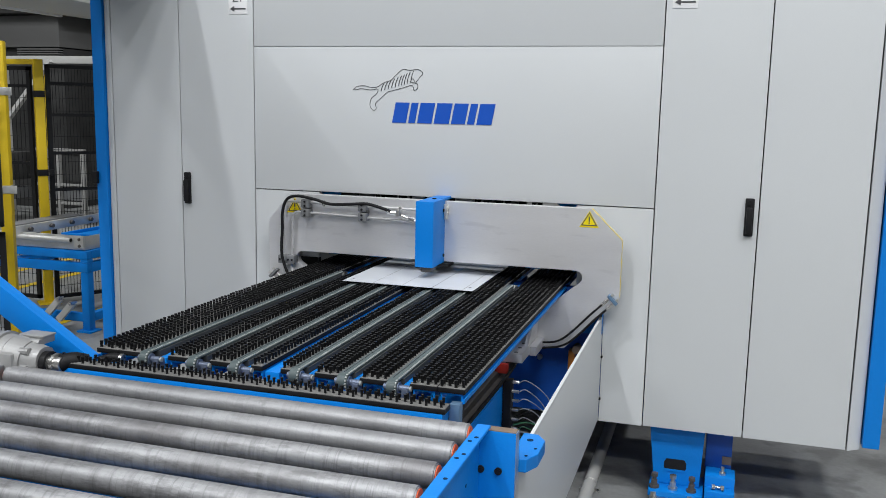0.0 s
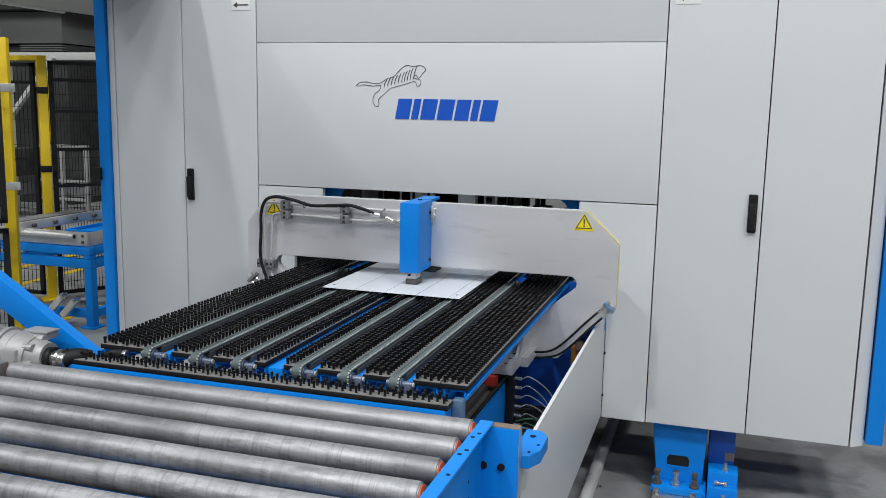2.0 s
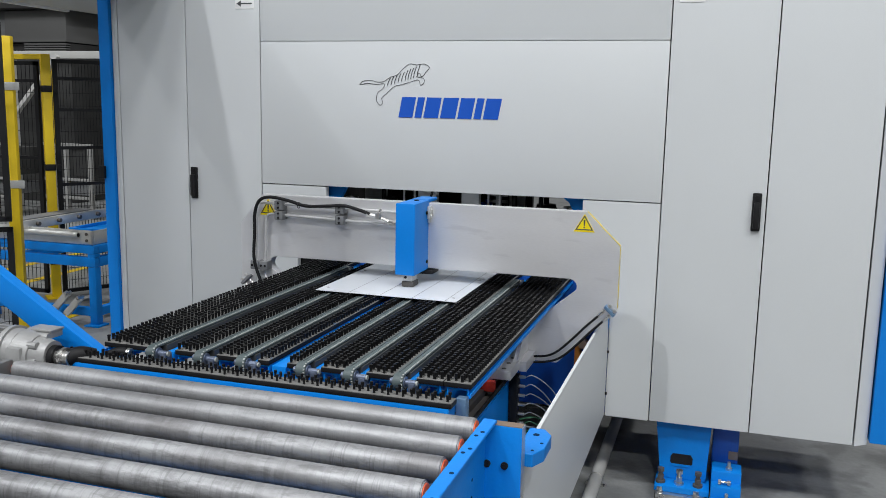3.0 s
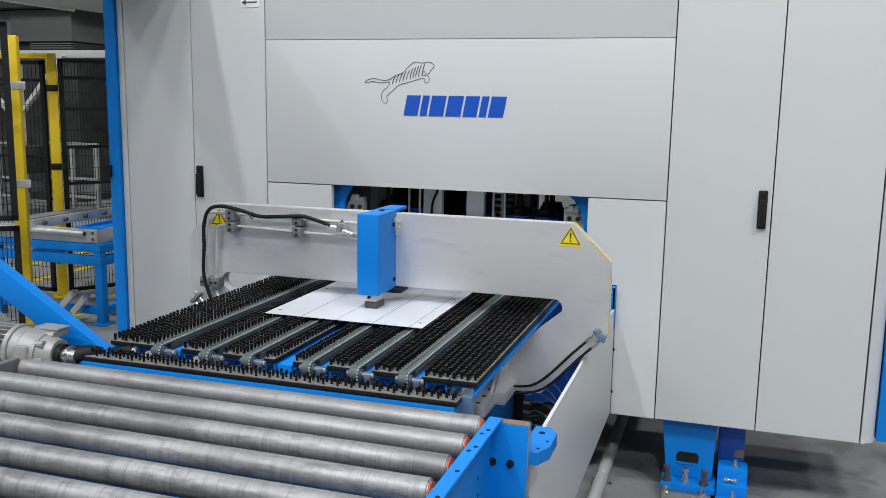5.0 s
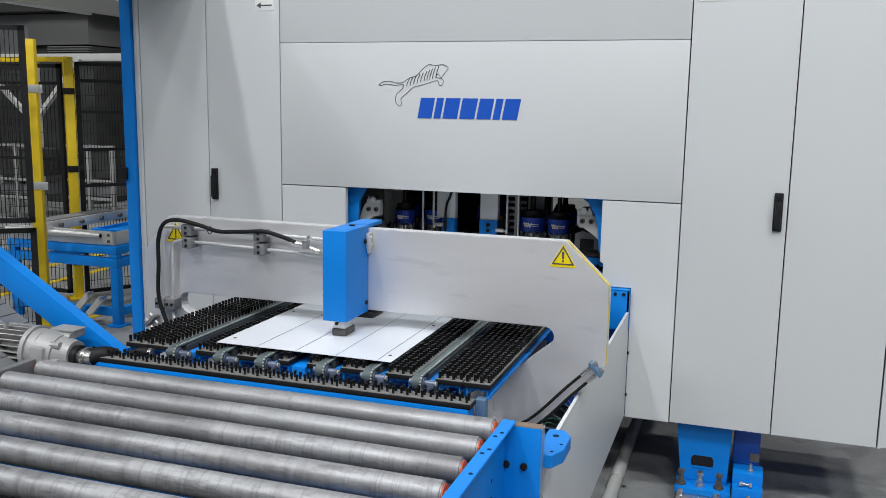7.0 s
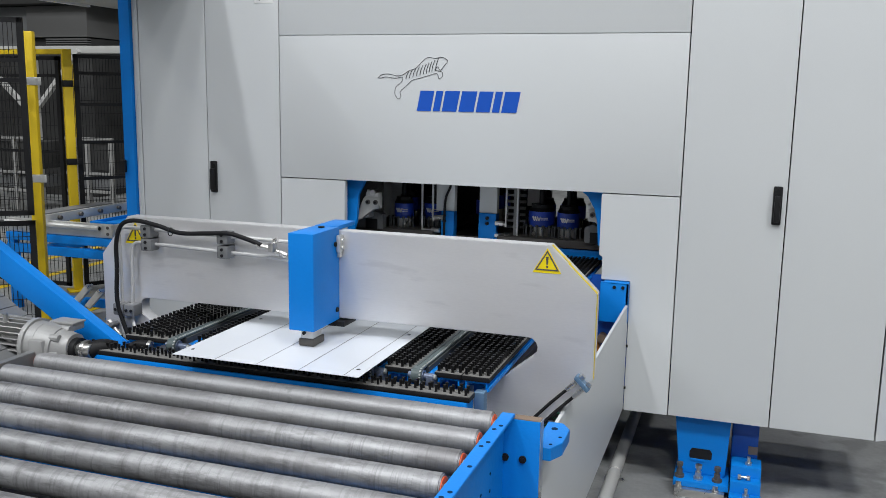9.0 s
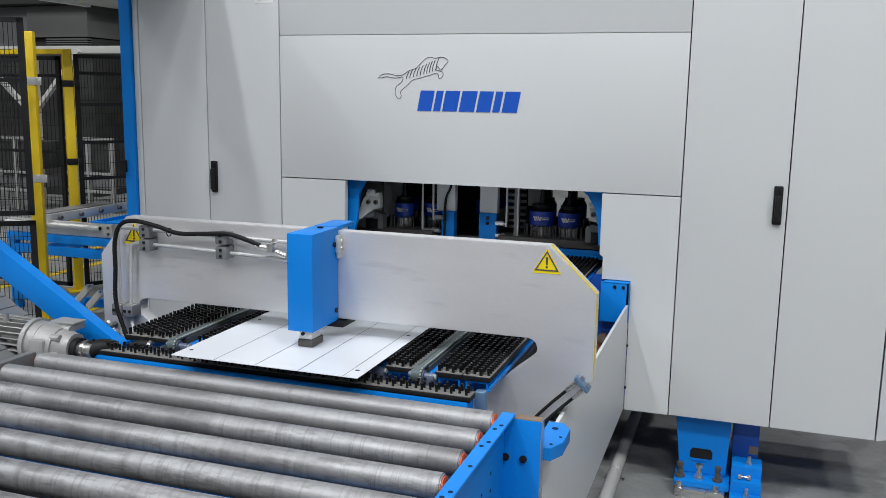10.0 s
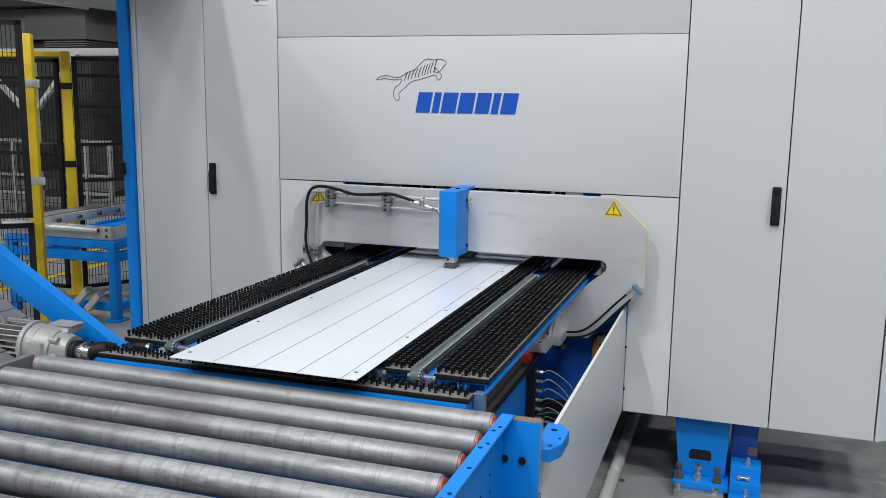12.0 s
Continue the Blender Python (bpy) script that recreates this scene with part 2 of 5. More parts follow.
ZB = 0.32
panel("side_panel", -0.752, -0.384, ZB, TOP)
d2 = panel("door", -0.384, 0.0, ZB, TOP)
panel("top_panel", 0.0, 1.784, 1.8615, TOP)
panel("front_panel", 0.0, 1.784, 1.227, 1.863)
d3 = panel("door", 1.784, 2.178, ZB, TOP)
panel("door", 2.178, 2.562, ZB, TOP)
part("seam_strip", box(B(), 0.006, 1.778, 0.005, 0.028, 1.852, 1.874), M_WHITE, machine)
door_handle(d2, -0.352, 1.141, 1.289)
door_handle(d3, 2.143, 1.138, 1.287)
# lower panels on both sides of the feed opening
g = 0.0022
part("lower_panel", prism(B(), [(0.0 + g, ZB), (0.18, ZB), (0.18, 0.93), (0.322, 0.93), (0.322, 1.227 - g), (0.0 + g, 1.227 - g)], 0.0, 0.03, 0.002), M_WHITE, machine)
part("lower_panel", prism(B(), [(1.6035, ZB), (1.784 - g, ZB), (1.784 - g, 1.227 - g), (1.472, 1.227 - g), (1.472, 0.972), (1.486, 0.965), (1.486, 0.87), (1.6035, 0.87)], 0.0, 0.03, 0.002), M_WHITE, machine)
for z in (0.42, 0.60):
    part("hinge_screw", rod(B(), (1.601, -0.008, z), (1.609, -0.008, z), 0.006, 10), M_BLACK, machine)
# corner posts, trims and the folded right edge
part("corner_post", box(B(), -0.852, -0.792, -0.012, 0.06, 0.0, TOP, bevel=0.003), M_BLUE, machine, "blue square steel corner post")
bm = B()
box(bm, -0.789, -0.772, 0.004, 0.03, ZB, TOP, bevel=0.003)
box(bm, -0.770, -0.755, 0.0, 0.03, ZB, TOP, bevel=0.003)
part("edge_trim", bm, M_WHITE, machine)
fe = part("folded_edge", prism(B(), [(0, 0), (0.05, 0.035), (0.05, 0.05), (0, 0.05)], 0, TOP - ZB, 0), M_WHITE, machine)
fe.data.transform(Matrix.Translation((2.566, 0, ZB)) @ Matrix(((1, 0, 0, 0), (0, 0, 1, 0), (0, 1, 0, 0), (0, 0, 0, 1))))
fe.data.flip_normals()
part("corner_post", box(B(), 2.622, 2.682, 0.012, 0.085, 0.335, TOP, bevel=0.003), M_BLUE, machine, "blue square steel corner post")
part("post_latch", box(B(), -0.872, -0.838, -0.030, -0.0125, 1.215, 1.275, bevel=0.004), M_BLACK, machine, "black fence latch on the corner post")
# dark inner skin behind the panel joints, roof, sides, back
for q in ((-0.78, -0.02, 0.2, TOP), (1.81, 2.55, 0.34, TOP), (0.0, 1.784, 1.30, TOP), (0.02, 0.30, 0.34, 1.295), (1.50, 1.77, 0.905, 1.295), (1.62, 1.77, 0.34, 0.9)):
    part("inner_skin", box(B(), q[0], q[1], 0.034, 0.06, q[2], q[3]), M_BLACK, machine)
part("side_wall", box(B(), -0.85, -0.82, 0.06, 3.4, 0.3, TOP), M_WHITE, machine)
part("side_wall", box(B(), 2.65, 2.68, 0.085, 0.885, 0.34, TOP), M_WHITE, machine)
part("side_wall", box(B(), 1.74, 1.77, 0.61, 3.4, 0.3, TOP), M_WHITE, machine)
part("cabinet_back", box(B(), 1.775, 2.68, 0.89, 0.915, 0.34, TOP), M_WHITE, machine)
part("cabinet_floor", box(B(), 1.62, 2.648, 0.065, 0.885, 0.34, 0.36), M_DBLUE, machine)
part("roof_plate", box(B(), -0.85, 1.78, 0.0, 3.4, TOP, TOP + 0.03), M_WHITE, machine)
part("roof_plate", box(B(), 1.785, 2.68, 0.0, 0.915, TOP, TOP + 0.03), M_WHITE, machine)
for q in ((-0.85, 0.2, 0.3, TOP), (1.6, 1.735, 0.3, TOP), (0.205, 1.595, 1.5, TOP)):
    part("back_panel", box(B(), q[0], q[1], 3.37, 3.4, q[2], q[3]), M_WHITE, machine)

# lettering stand-in: seven slanted blue blocks, and a thin drawn emblem of plain curves
x = 0.664
for w in (0.072, 0.040, 0.074, 0.076, 0.070, 0.040, 0.074):
    s = 0.016
    part("logo_block", prism(B(), [(x, 1.542), (x + w - 0.009, 1.542), (x + w - 0.009 + s, 1.628), (x + s, 1.628)], -0.0022, -0.0008), M_LOGO, machine, "bold slanted blue block of the maker's mark")
    x += w + 0.0005
bm = B()


def stroke(pts, r=0.0011):
    tube(bm, smooth_line([(0.482 + u * 0.318, -0.0012, 1.592 + v * 0.175) for u, v in pts], 5), r, 6)


stroke([(0, .5), (.06, .58), (.16, .60), (.27, .56), (.36, .58), (.45, .68), (.55, .74), (.63, .88), (.72, 1.0), (.82, .98), (.93, 1.0), (1.0, .92), (.96, .82), (.9, .7), (.86, .78), (.82, .70)])
stroke([(0, .5), (.05, .5), (.12, .53), (.25, .5), (.36, .52), (.34, .4), (.27, .3), (.25, .12), (.3, .0), (.34, .06), (.33, .18), (.42, .32), (.5, .45), (.6, .5), (.72, .56), (.85, .62), (.88, .5), (.93, .56), (.92, .66), (.82, .70)])
for u in (.42, .47, .52, .57, .62, .67, .71, .75, .79, .84):
    stroke([(u + .03, .66 + (u - .42) * .75), (u, .56 + (u - .42) * .6), (u - .01, .48 + (u - .42) * .5)], 0.0016)
part("emblem", bm, M_INK, machine, "thin dark line emblem of plain curves")


def axis_label(x0, text):
    plate = part("label_plate", box(B(), x0, x0 + 0.095, -0.002, 0.0005, 2.004, 2.105, bevel=0.0008), M_LABEL, machine, "white label with a black arrow")
    bm = B()
    prism(bm, [(x0 + 0.008, 2.027), (x0 + 0.030, 2.040), (x0 + 0.030, 2.030), (x0 + 0.086, 2.030), (x0 + 0.086, 2.024), (x0 + 0.030, 2.024), (x0 + 0.030, 2.014)], -0.0034, -0.0026)
    part("arrow", bm, M_INK, plate)
    if not text:
        return
    cu = bpy.data.curves.new("lettering", "FONT")
    cu.body, cu.size, cu.extrude, cu.align_x = text, 0.048, 0.0004, "CENTER"
    tmp = bpy.data.objects.new("lettering", cu)
    me = bpy.data.meshes.new_from_object(tmp)
    bpy.data.objects.remove(tmp)
    me.materials.append(M_INK)
    me.transform(Matrix.Translation((x0 + 0.047, -0.003, 2.058)) @ pose(0, 0, 0, 90, 0, 0))
    ob = new("lettering", me)
    ob.parent = plate


axis_label(-0.122, "Z1")
axis_label(1.808, "")

# feet below the right-hand cabinet
def foot(x0, x1, y, s=1.0):
    bm = B()
    w = (x1 - x0)
    prism(bm, [(x0, 0.33), (x1, 0.33), (x1 - 0.012, 0.06), (x0 + 0.03, 0.06)], y, y + 0.02, 0.002)
    f = part("machine_foot", bm, M_BLUE, machine, "blue welded machine foot")
    bm = B()
    cx = (x0 + x1) / 2
    prism(bm, [(cx - 0.045, 0.135), (cx - 0.036, 0.118), (cx + 0.036, 0.118), (cx + 0.045, 0.135), (cx + 0.045, 0.158), (cx + 0.036, 0.172), (cx - 0.036, 0.172), (cx - 0.045, 0.158)], y - 0.002, y + 0.006)
    part("slot", bm, M_BLACK, f)
    part("slot_lip", prism(B(), [(cx - 0.043, 0.128), (cx - 0.036, 0.118), (cx + 0.036, 0.118), (cx + 0.043, 0.128)], y - 0.0035, y - 0.0021), M_BLUE, f)
    for bxx in (x0 + 0.035, x1 - 0.045):
        bm = B()
        rod(bm, (bxx, y - 0.094, 0.034), (bxx, y - 0.094, 0.040), 0.016, 16)
        rod(bm, (bxx, y - 0.094, 0.040), (bxx, y - 0.094, 0.056), 0.012, 6)
        part("clamp_bolt", bm, M_STEEL, f)
    bm = B()
    box(bm, x0 + 0.012, x1 + 0.005, y - 0.09, y + 0.12, 0.035, 0.06, bevel=0.003)
    part("foot_plate", bm, M_BLUE, f)
    part("shim_plate", box(B(), x0 + 0.02, x1 - 0.01, y - 0.115, y + 0.12, 0.0, 0.034, bevel=0.003), M_STEEL, f, "bare steel shim plate")
    for k in range(3):
        bm = B()
        bxx = x0 + 0.035 + k * 0.075
        rod(bm, (bxx, y - 0.05, 0.06), (bxx, y - 0.05, 0.07), 0.020, 16)
        rod(bm, (bxx, y - 0.05, 0.07), (bxx, y - 0.05, 0.092), 0.014, 6)
        rod(bm, (bxx, y - 0.05, 0.09), (bxx, y - 0.05, 0.112), 0.009, 12)
        rod(bm, (bxx, y - 0.05, 0.108), (bxx, y - 0.05, 0.122), 0.015, 6)
        part("levelling_bolt", bm, M_STEEL if k == 1 else M_JAW, f, "steel levelling bolt")
    return f


foot(1.812, 2.038, 0.06)
# rear foot: the shade on it is given by the deeper blue
bm = B()
box(bm, 2.045, 2.150, 0.13, 0.40, 0.0, 0.335, bevel=0.004)
part("machine_foot", bm, M_DBLUE, machine, "blue foot set back, its shade put into a deeper blue")
bm = B()
box(bm, 2.048, 2.165, 0.02, 0.125, 0.0, 0.135, bevel=0.003)
box(bm, 2.048, 2.165, -0.04, 0.019, 0.0, 0.092, bevel=0.003)
box(bm, 2.046, 2.168, -0.10, -0.041, 0.0, 0.046, bevel=0.003)
cf = part("clamp_foot", bm, M_BLUE, machine, "small blue stepped clamping foot")
bm = B()
rod(bm, (2.078, -0.012, 0.104), (2.122, -0.012, 0.104), 0.006, 12)
rod(bm, (2.076, -0.012, 0.103), (2.088, -0.012, 0.103), 0.011, 6)
rod(bm, (2.112, -0.012, 0.103), (2.124, -0.012, 0.103), 0.011, 6)
part("cross_bolt", bm, M_STEEL, cf, "bright cross bolt")
for bxx, byy, bz in ((2.11, -0.07, 0.046), (2.115, 0.05, 0.135)):
    bm = B()
    rod(bm, (bxx, byy, bz), (bxx, byy, bz + 0.010), 0.014, 6)
    rod(bm, (bxx, byy, bz + 0.010), (bxx, byy, bz + 0.034), 0.007, 12)
    part("stud", bm, M_STEEL, cf)
part("rust_patch", box(B(), 2.112, 2.149, 0.1265, 0.1295, 0.150, 0.185), M_BROWN, cf, "rust-brown stain on the foot")
# blue frame plate under the opening and the bracket beside it
bm = B()
box(bm, 0.2, 1.60, 0.035, 0.055, 0.325, 0.88)
part("frame_plate", bm, M_DBLUE, machine, "deep blue lower frame plate")
bm = B()
box(bm, 1.488, 1.603, -0.03, -0.015, 0.70, 0.866, bevel=0.002)
box(bm, 1.50, 1.603, -0.03, 0.02, 0.86, 0.868, bevel=0.002)
box(bm, 1.592, 1.603, -0.03, 0.02, 0.70, 0.866, bevel=0.002)
br = part("mounting_bracket", bm, M_BLUE, machine)
for bxx in (1.545, 1.580):
    part("screw", rod(B(), (bxx, -0.034, 0.848), (bxx, -0.029, 0.848), 0.007, 12), M_RUBBER, br)
# inside of the opening
for x0, x1 in ((0.655, 0.745), (0.866, 0.950)):
    bm = B()
    box(bm, x0, x1, 0.30, 0.34, 1.075, 1.6, bevel=0.002)
    c = part("guide_column", bm, M_WHITE, machine, "light grey upright column")
    part("column_shoe", box(B(), x0 + (0.028 if x0 < 0.8 else 0), x1, 0.292, 0.34, 0.86, 1.077, bevel=0.002), M_BLUE, c)
    for z in (1.03, 1.055):
        part("screw", rod(B(), ((x0 + x1) / 2, 0.284, z), ((x0 + x1) / 2, 0.293, z), 0.008, 12), M_RUBBER, c)
part("cross_beam", box(B(), 0.95, 1.52, 0.25, 0.31, 0.905, 0.945, bevel=0.003), M_BLUE, machine)
part("cross_beam", box(B(), 0.25, 0.66, 0.25, 0.31, 0.905, 0.945, bevel=0.003), M_BLUE, machine)


def punch_cylinder(unit, cx, cy, r, zb):
    """A ribbed steel cylinder with a printed sleeve, a stepped cap and a ring of pins."""
    bm = B()
    for k in range(20):
        a = k * math.pi / 10
        rod(bm, (cx + r * 0.68 * math.cos(a), cy + r * 0.68 * math.sin(a), zb), (cx + r * 0.68 * math.cos(a), cy + r * 0.68 * math.sin(a), zb + 0.050), r * 0.10, 6)
    rod(bm, (cx, cy, zb), (cx, cy, zb + 0.050), r * 0.70, 28)
    cyl = part("punch_cylinder", bm, M_STEEL, unit, "steel punch cylinder with a blue sleeve")
    bm = B()
    rod(bm, (cx, cy, zb + 0.042), (cx, cy, zb + 0.048), r * 0.93, 32, r)
    rod(bm, (cx, cy, zb + 0.048), (cx, cy, zb + 0.112), r, 32)
    part("sleeve", bm, M_SLEEVE, cyl)
    bm = B()
    rod(bm, (cx, cy, zb + 0.112), (cx, cy, zb + 0.128), r * 0.98, 32, r * 0.85)
    rod(bm, (cx, cy, zb + 0.128), (cx, cy, zb + 0.142), r * 0.8, 32)
    rod(bm, (cx, cy, zb + 0.142), (cx, cy, zb + 0.30), r * 0.22, 16)
    part("cap", bm, M_BLACK, cyl)
    if cy < 0.5:
        bm = B()
        for a, hw, hh, tilt in ((-1.98, 0.0036, 0.011, -28), (-1.80, 0.0036, 0.011, -28), (-1.62, 0.0036, 0.011, -28), (-1.50, 0.0030, 0.010, 24), (-1.26, 0.010, 0.0016, 0), (-1.00, 0.008, 0.0016, 0)):
            for dz in ((0,) if tilt else (-0.004, 0.004)):
                box(bm, -hw, hw, -0.0012, 0.0006, -hh, hh, Matrix.Translation((cx + (r + 0.0008) * math.cos(a), cy + (r + 0.0008) * math.sin(a), zb + 0.080 + dz)) @ pose(0, 0, 0, 0, 0, math.degrees(a) + 90) @ pose(0, 0, 0, 0, tilt, 0))
        pieces("mark", bm, M_LABEL, cyl, "white printed bar")
    for k in range(7):
        a = -2.7 + k * 0.36
        bm = B()
        px, py = cx + (r + 0.022) * math.cos(a), cy + (r + 0.022) * math.sin(a)
        rod(bm, (px, py, zb), (px, py, zb + 0.044), 0.0042, 10)
        rod(bm, (px, py, zb + 0.044), (px, py, zb + 0.052), 0.0075, 10)
        part("pin", bm, M_SLOT, cyl)


def punch_unit(x0, x1, sgn, xe, cylinders):
    """A cross slide: its bed, cylinders, slotted end block and screwed clamp; xe is the outer end."""
    u = thing("punch_unit", "sliding punch unit with blue-sleeved cylinders on a dark steel bed", "punch unit", "punch units")
    part("tool_bed", box(B(), x0, x1, 0.24, 0.9, 0.950, 0.984, bevel=0.003), M_JAW, u, "dark steel tool bed")
    for cx, cy, r in cylinders:
        punch_cylinder(u, cx, cy, r, 0.985)
    q = lambda d: xe + sgn * d
    bm = B()
    prism(bm, [(q(0.0), 0.985), (q(0.135), 0.985), (q(0.135), 1.052), (q(0.10), 1.066), (q(0.03), 1.045), (q(0.0), 1.015)], 0.205, 0.26, 0.004)
    e = part("end_block", bm, M_PROFILE, u, "grey cast end block with a square pocket")
    part("pocket", box(B(), min(q(0.05), q(0.11)), max(q(0.05), q(0.11)), 0.2035, 0.206, 0.985, 1.032), M_BLACK, e)
    q = lambda d: xe + (0.04 if sgn > 0 else 0.014) + sgn * d
    bm = B()
    prism(bm, [(q(0.0), 1.055), (q(0.03), 1.135), (q(0.045), 1.165), (q(0.118), 1.165), (q(0.118), 1.112), (q(0.09), 1.108), (q(0.02), 1.055)], 0.11, 0.15, 0.002)
    box(bm, min(q(0.058), q(0.122)), max(q(0.058), q(0.122)), 0.095, 0.135, 1.166, 1.186, bevel=0.003)
    box(bm, min(q(0.064), q(0.078)), max(q(0.064), q(0.078)), 0.095, 0.135, 1.184, 1.199, bevel=0.003)
    c = part("clamp_bracket", bm, M_OFFWHITE, u, "pale grey screwed clamp")
    part("clamp_barrel", rod(B(), (q(0.094), 0.088, 1.186), (q(0.094), 0.14, 1.186), 0.013, 18), M_STEEL, c)
    for d in (0.064, 0.101):
        part("screw", rod(B(), (q(d), 0.102, 1.140), (q(d), 0.111, 1.140), 0.011, 14), M_JAW, c)
        part("socket", rod(B(), (q(d), 0.100, 1.140), (q(d), 0.1025, 1.140), 0.006, 6), M_BLACK, c)
    part("clamp_arm", box(B(), min(q(0.02), q(0.05)), max(q(0.02), q(0.05)), 0.151, 0.30, 1.06, 1.10, bevel=0.003), M_ALU2, c)
    c.location.z -= 0.018
    return u


left_unit = punch_unit(0.27, 0.655, 1, 0.285, ((0.470, 0.36, 0.047), (0.605, 0.42, 0.05), (0.40, 0.62, 0.05), (0.55, 0.66, 0.05)))
right_unit = punch_unit(0.97, 1.50, -1, 1.508, ((1.148, 0.36, 0.060), (1.276, 0.34, 0.051), (1.10, 0.62, 0.06), (1.24, 0.66, 0.06), (1.38, 0.60, 0.055)))
for k in range(4):
    yy = 0.62 + k * 0.13
    bm = B()
    rod(bm, (0.795, yy, 0.95), (0.795, yy, 1.03), 0.026, 20)
    rc = part("rear_cylinder", bm, M_STEEL, machine, "steel cylinder far back in the machine")
    part("sleeve", rod(B(), (0.795, yy, 1.03), (0.795, yy, 1.10), 0.038, 24), M_SLEEVE, rc)
    part("cap", rod(B(), (0.795, yy, 1.10), (0.795, yy, 1.14), 0.03, 24, 0.022), M_BLACK, rc)
part("rear_bed", box(B(), 0.70, 0.94, 0.40, 1.1, 0.91, 0.95, bevel=0.003), M_JAW, machine)
part("bearing_plate", box(B(), 1.05, 1.125, 0.48, 0.50, 1.10, 1.5, bevel=0.002), M_OFFWHITE, machine, "pale plate with two dark bores")
# black sheet added in place of the shade left of the opening
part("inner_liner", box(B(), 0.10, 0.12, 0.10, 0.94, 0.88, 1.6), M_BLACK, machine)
# opening cheeks: blue corner webs and clamp brackets
part("corner_web", prism(B(), [(0.30, 1.30), (0.44, 1.30), (0.385, 1.205), (0.362, 1.16), (0.352, 1.04), (0.33, 0.96), (0.30, 0.96)], 0.062, 0.082), M_BLUE, machine)
part("corner_web", prism(B(), [(1.490, 1.30), (1.33, 1.30), (1.365, 1.235), (1.405, 1.205), (1.437, 1.15), (1.450, 1.09), (1.456, 1.0), (1.490, 1.0)], 0.062, 0.082), M_BLUE, machine)
for pts in ([(0.592, 0.28, 1.4), (0.592, 0.28, 1.0), (0.60, 0.28, 0.985), (0.66, 0.28, 0.985)], [(0.645, 0.28, 1.4), (0.645, 0.28, 1.06), (0.655, 0.28, 1.045), (0.675, 0.28, 1.045)],
            [(1.053, 0.28, 1.4), (1.053, 0.28, 0.995), (1.043, 0.28, 0.98), (0.970, 0.28, 0.98)], [(1.0, 0.28, 1.4), (1.0, 0.28, 1.05), (0.995, 0.28, 1.035), (0.970, 0.28, 1.035)]):
    part("hydraulic_pipe", tube(B(), smooth_line(pts, 4), 0.0052, 10), M_PIPE, machine)
    q = pts[-1]
    bm = B()
    rod(bm, (q[0] - 0.02, q[1], q[2]), (q[0] + 0.02, q[1], q[2]), 0.012, 6)
    part("pipe_fitting", bm, M_STEEL, machine)
part("cable", tube(B(), smooth_line([(0.735, 0.285, 1.30), (0.73, 0.285, 1.20), (0.705, 0.285, 1.13), (0.70, 0.285, 1.0), (0.70, 0.285, 0.9)], 6), 0.006, 8), M_RUBBER, machine, "black cable")
# added black walls that stand for the unlit depth of the machine
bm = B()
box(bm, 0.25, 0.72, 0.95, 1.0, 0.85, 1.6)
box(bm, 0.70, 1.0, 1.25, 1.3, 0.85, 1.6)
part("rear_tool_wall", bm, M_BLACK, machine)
bm = B()
box(bm, 1.03, 1.045, 0.30, 0.36, 0.98, 1.5)
for k in range(8):
    box(bm, 0.97, 1.06, 0.40, 0.42, 1.0 + k * 0.03, 1.012 + k * 0.03)
pieces("manifold_plate", bm, M_PROFILE, machine)


# ---- floor channel and side guard ----
pipe = thing("floor_conduit", "grey painted conduit pipe clipped along the floor", "conduit", at=(1.578, 0, 0))
part("pipe_run", rod(B(), (1.578, -3.0, 0.027), (1.578, 3.0, 0.027), 0.027, 24), M_OFFWHITE, pipe)
for y in (-1.2, 0.02, 1.0):
    bm = B()
    box(bm, 1.535, 1.621, y - 0.012, y + 0.012, 0.0, 0.004, bevel=0.001)
    tube(bm, [(1.578 + 0.0275 * math.cos(a), y, 0.027 + 0.0275 * math.sin(a)) for a in np.linspace(-0.4, math.pi + 0.4, 10)], 0.003, 6)
    part("pipe_saddle", bm, M_STEEL, pipe)
guard = thing("side_guard", "light grey sheet metal side guard beside the brush table", "guard", at=(1.59, -0.9, 0.32))
bm = B()
box(bm, 1.588, 1.602, -1.735, -0.0005, 0.325, 0.766, bevel=0.003)
part("guard_panel", bm, M_WHITE, guard)
bm = B()
box(bm, 1.592, 1.603, -1.735, -0.0005, 0.7665, 0.776, bevel=0.003)
part("top_flange", bm, M_WHITE, guard)
part("inner_stay", box(B(), 1.545, 1.587, -1.64, -1.60, 0.33, 0.76, bevel=0.002), M_DBLUE, guard)


# ---- brush table ----
table = thing("brush_table", "feed table of black brush strips and grey toothed belts", "brush table", at=(0.88, -0.8, 0))
YF, YB = -1.516, 1.05
ZPAD = 0.897
BRISTLE_TOP = 0.9165


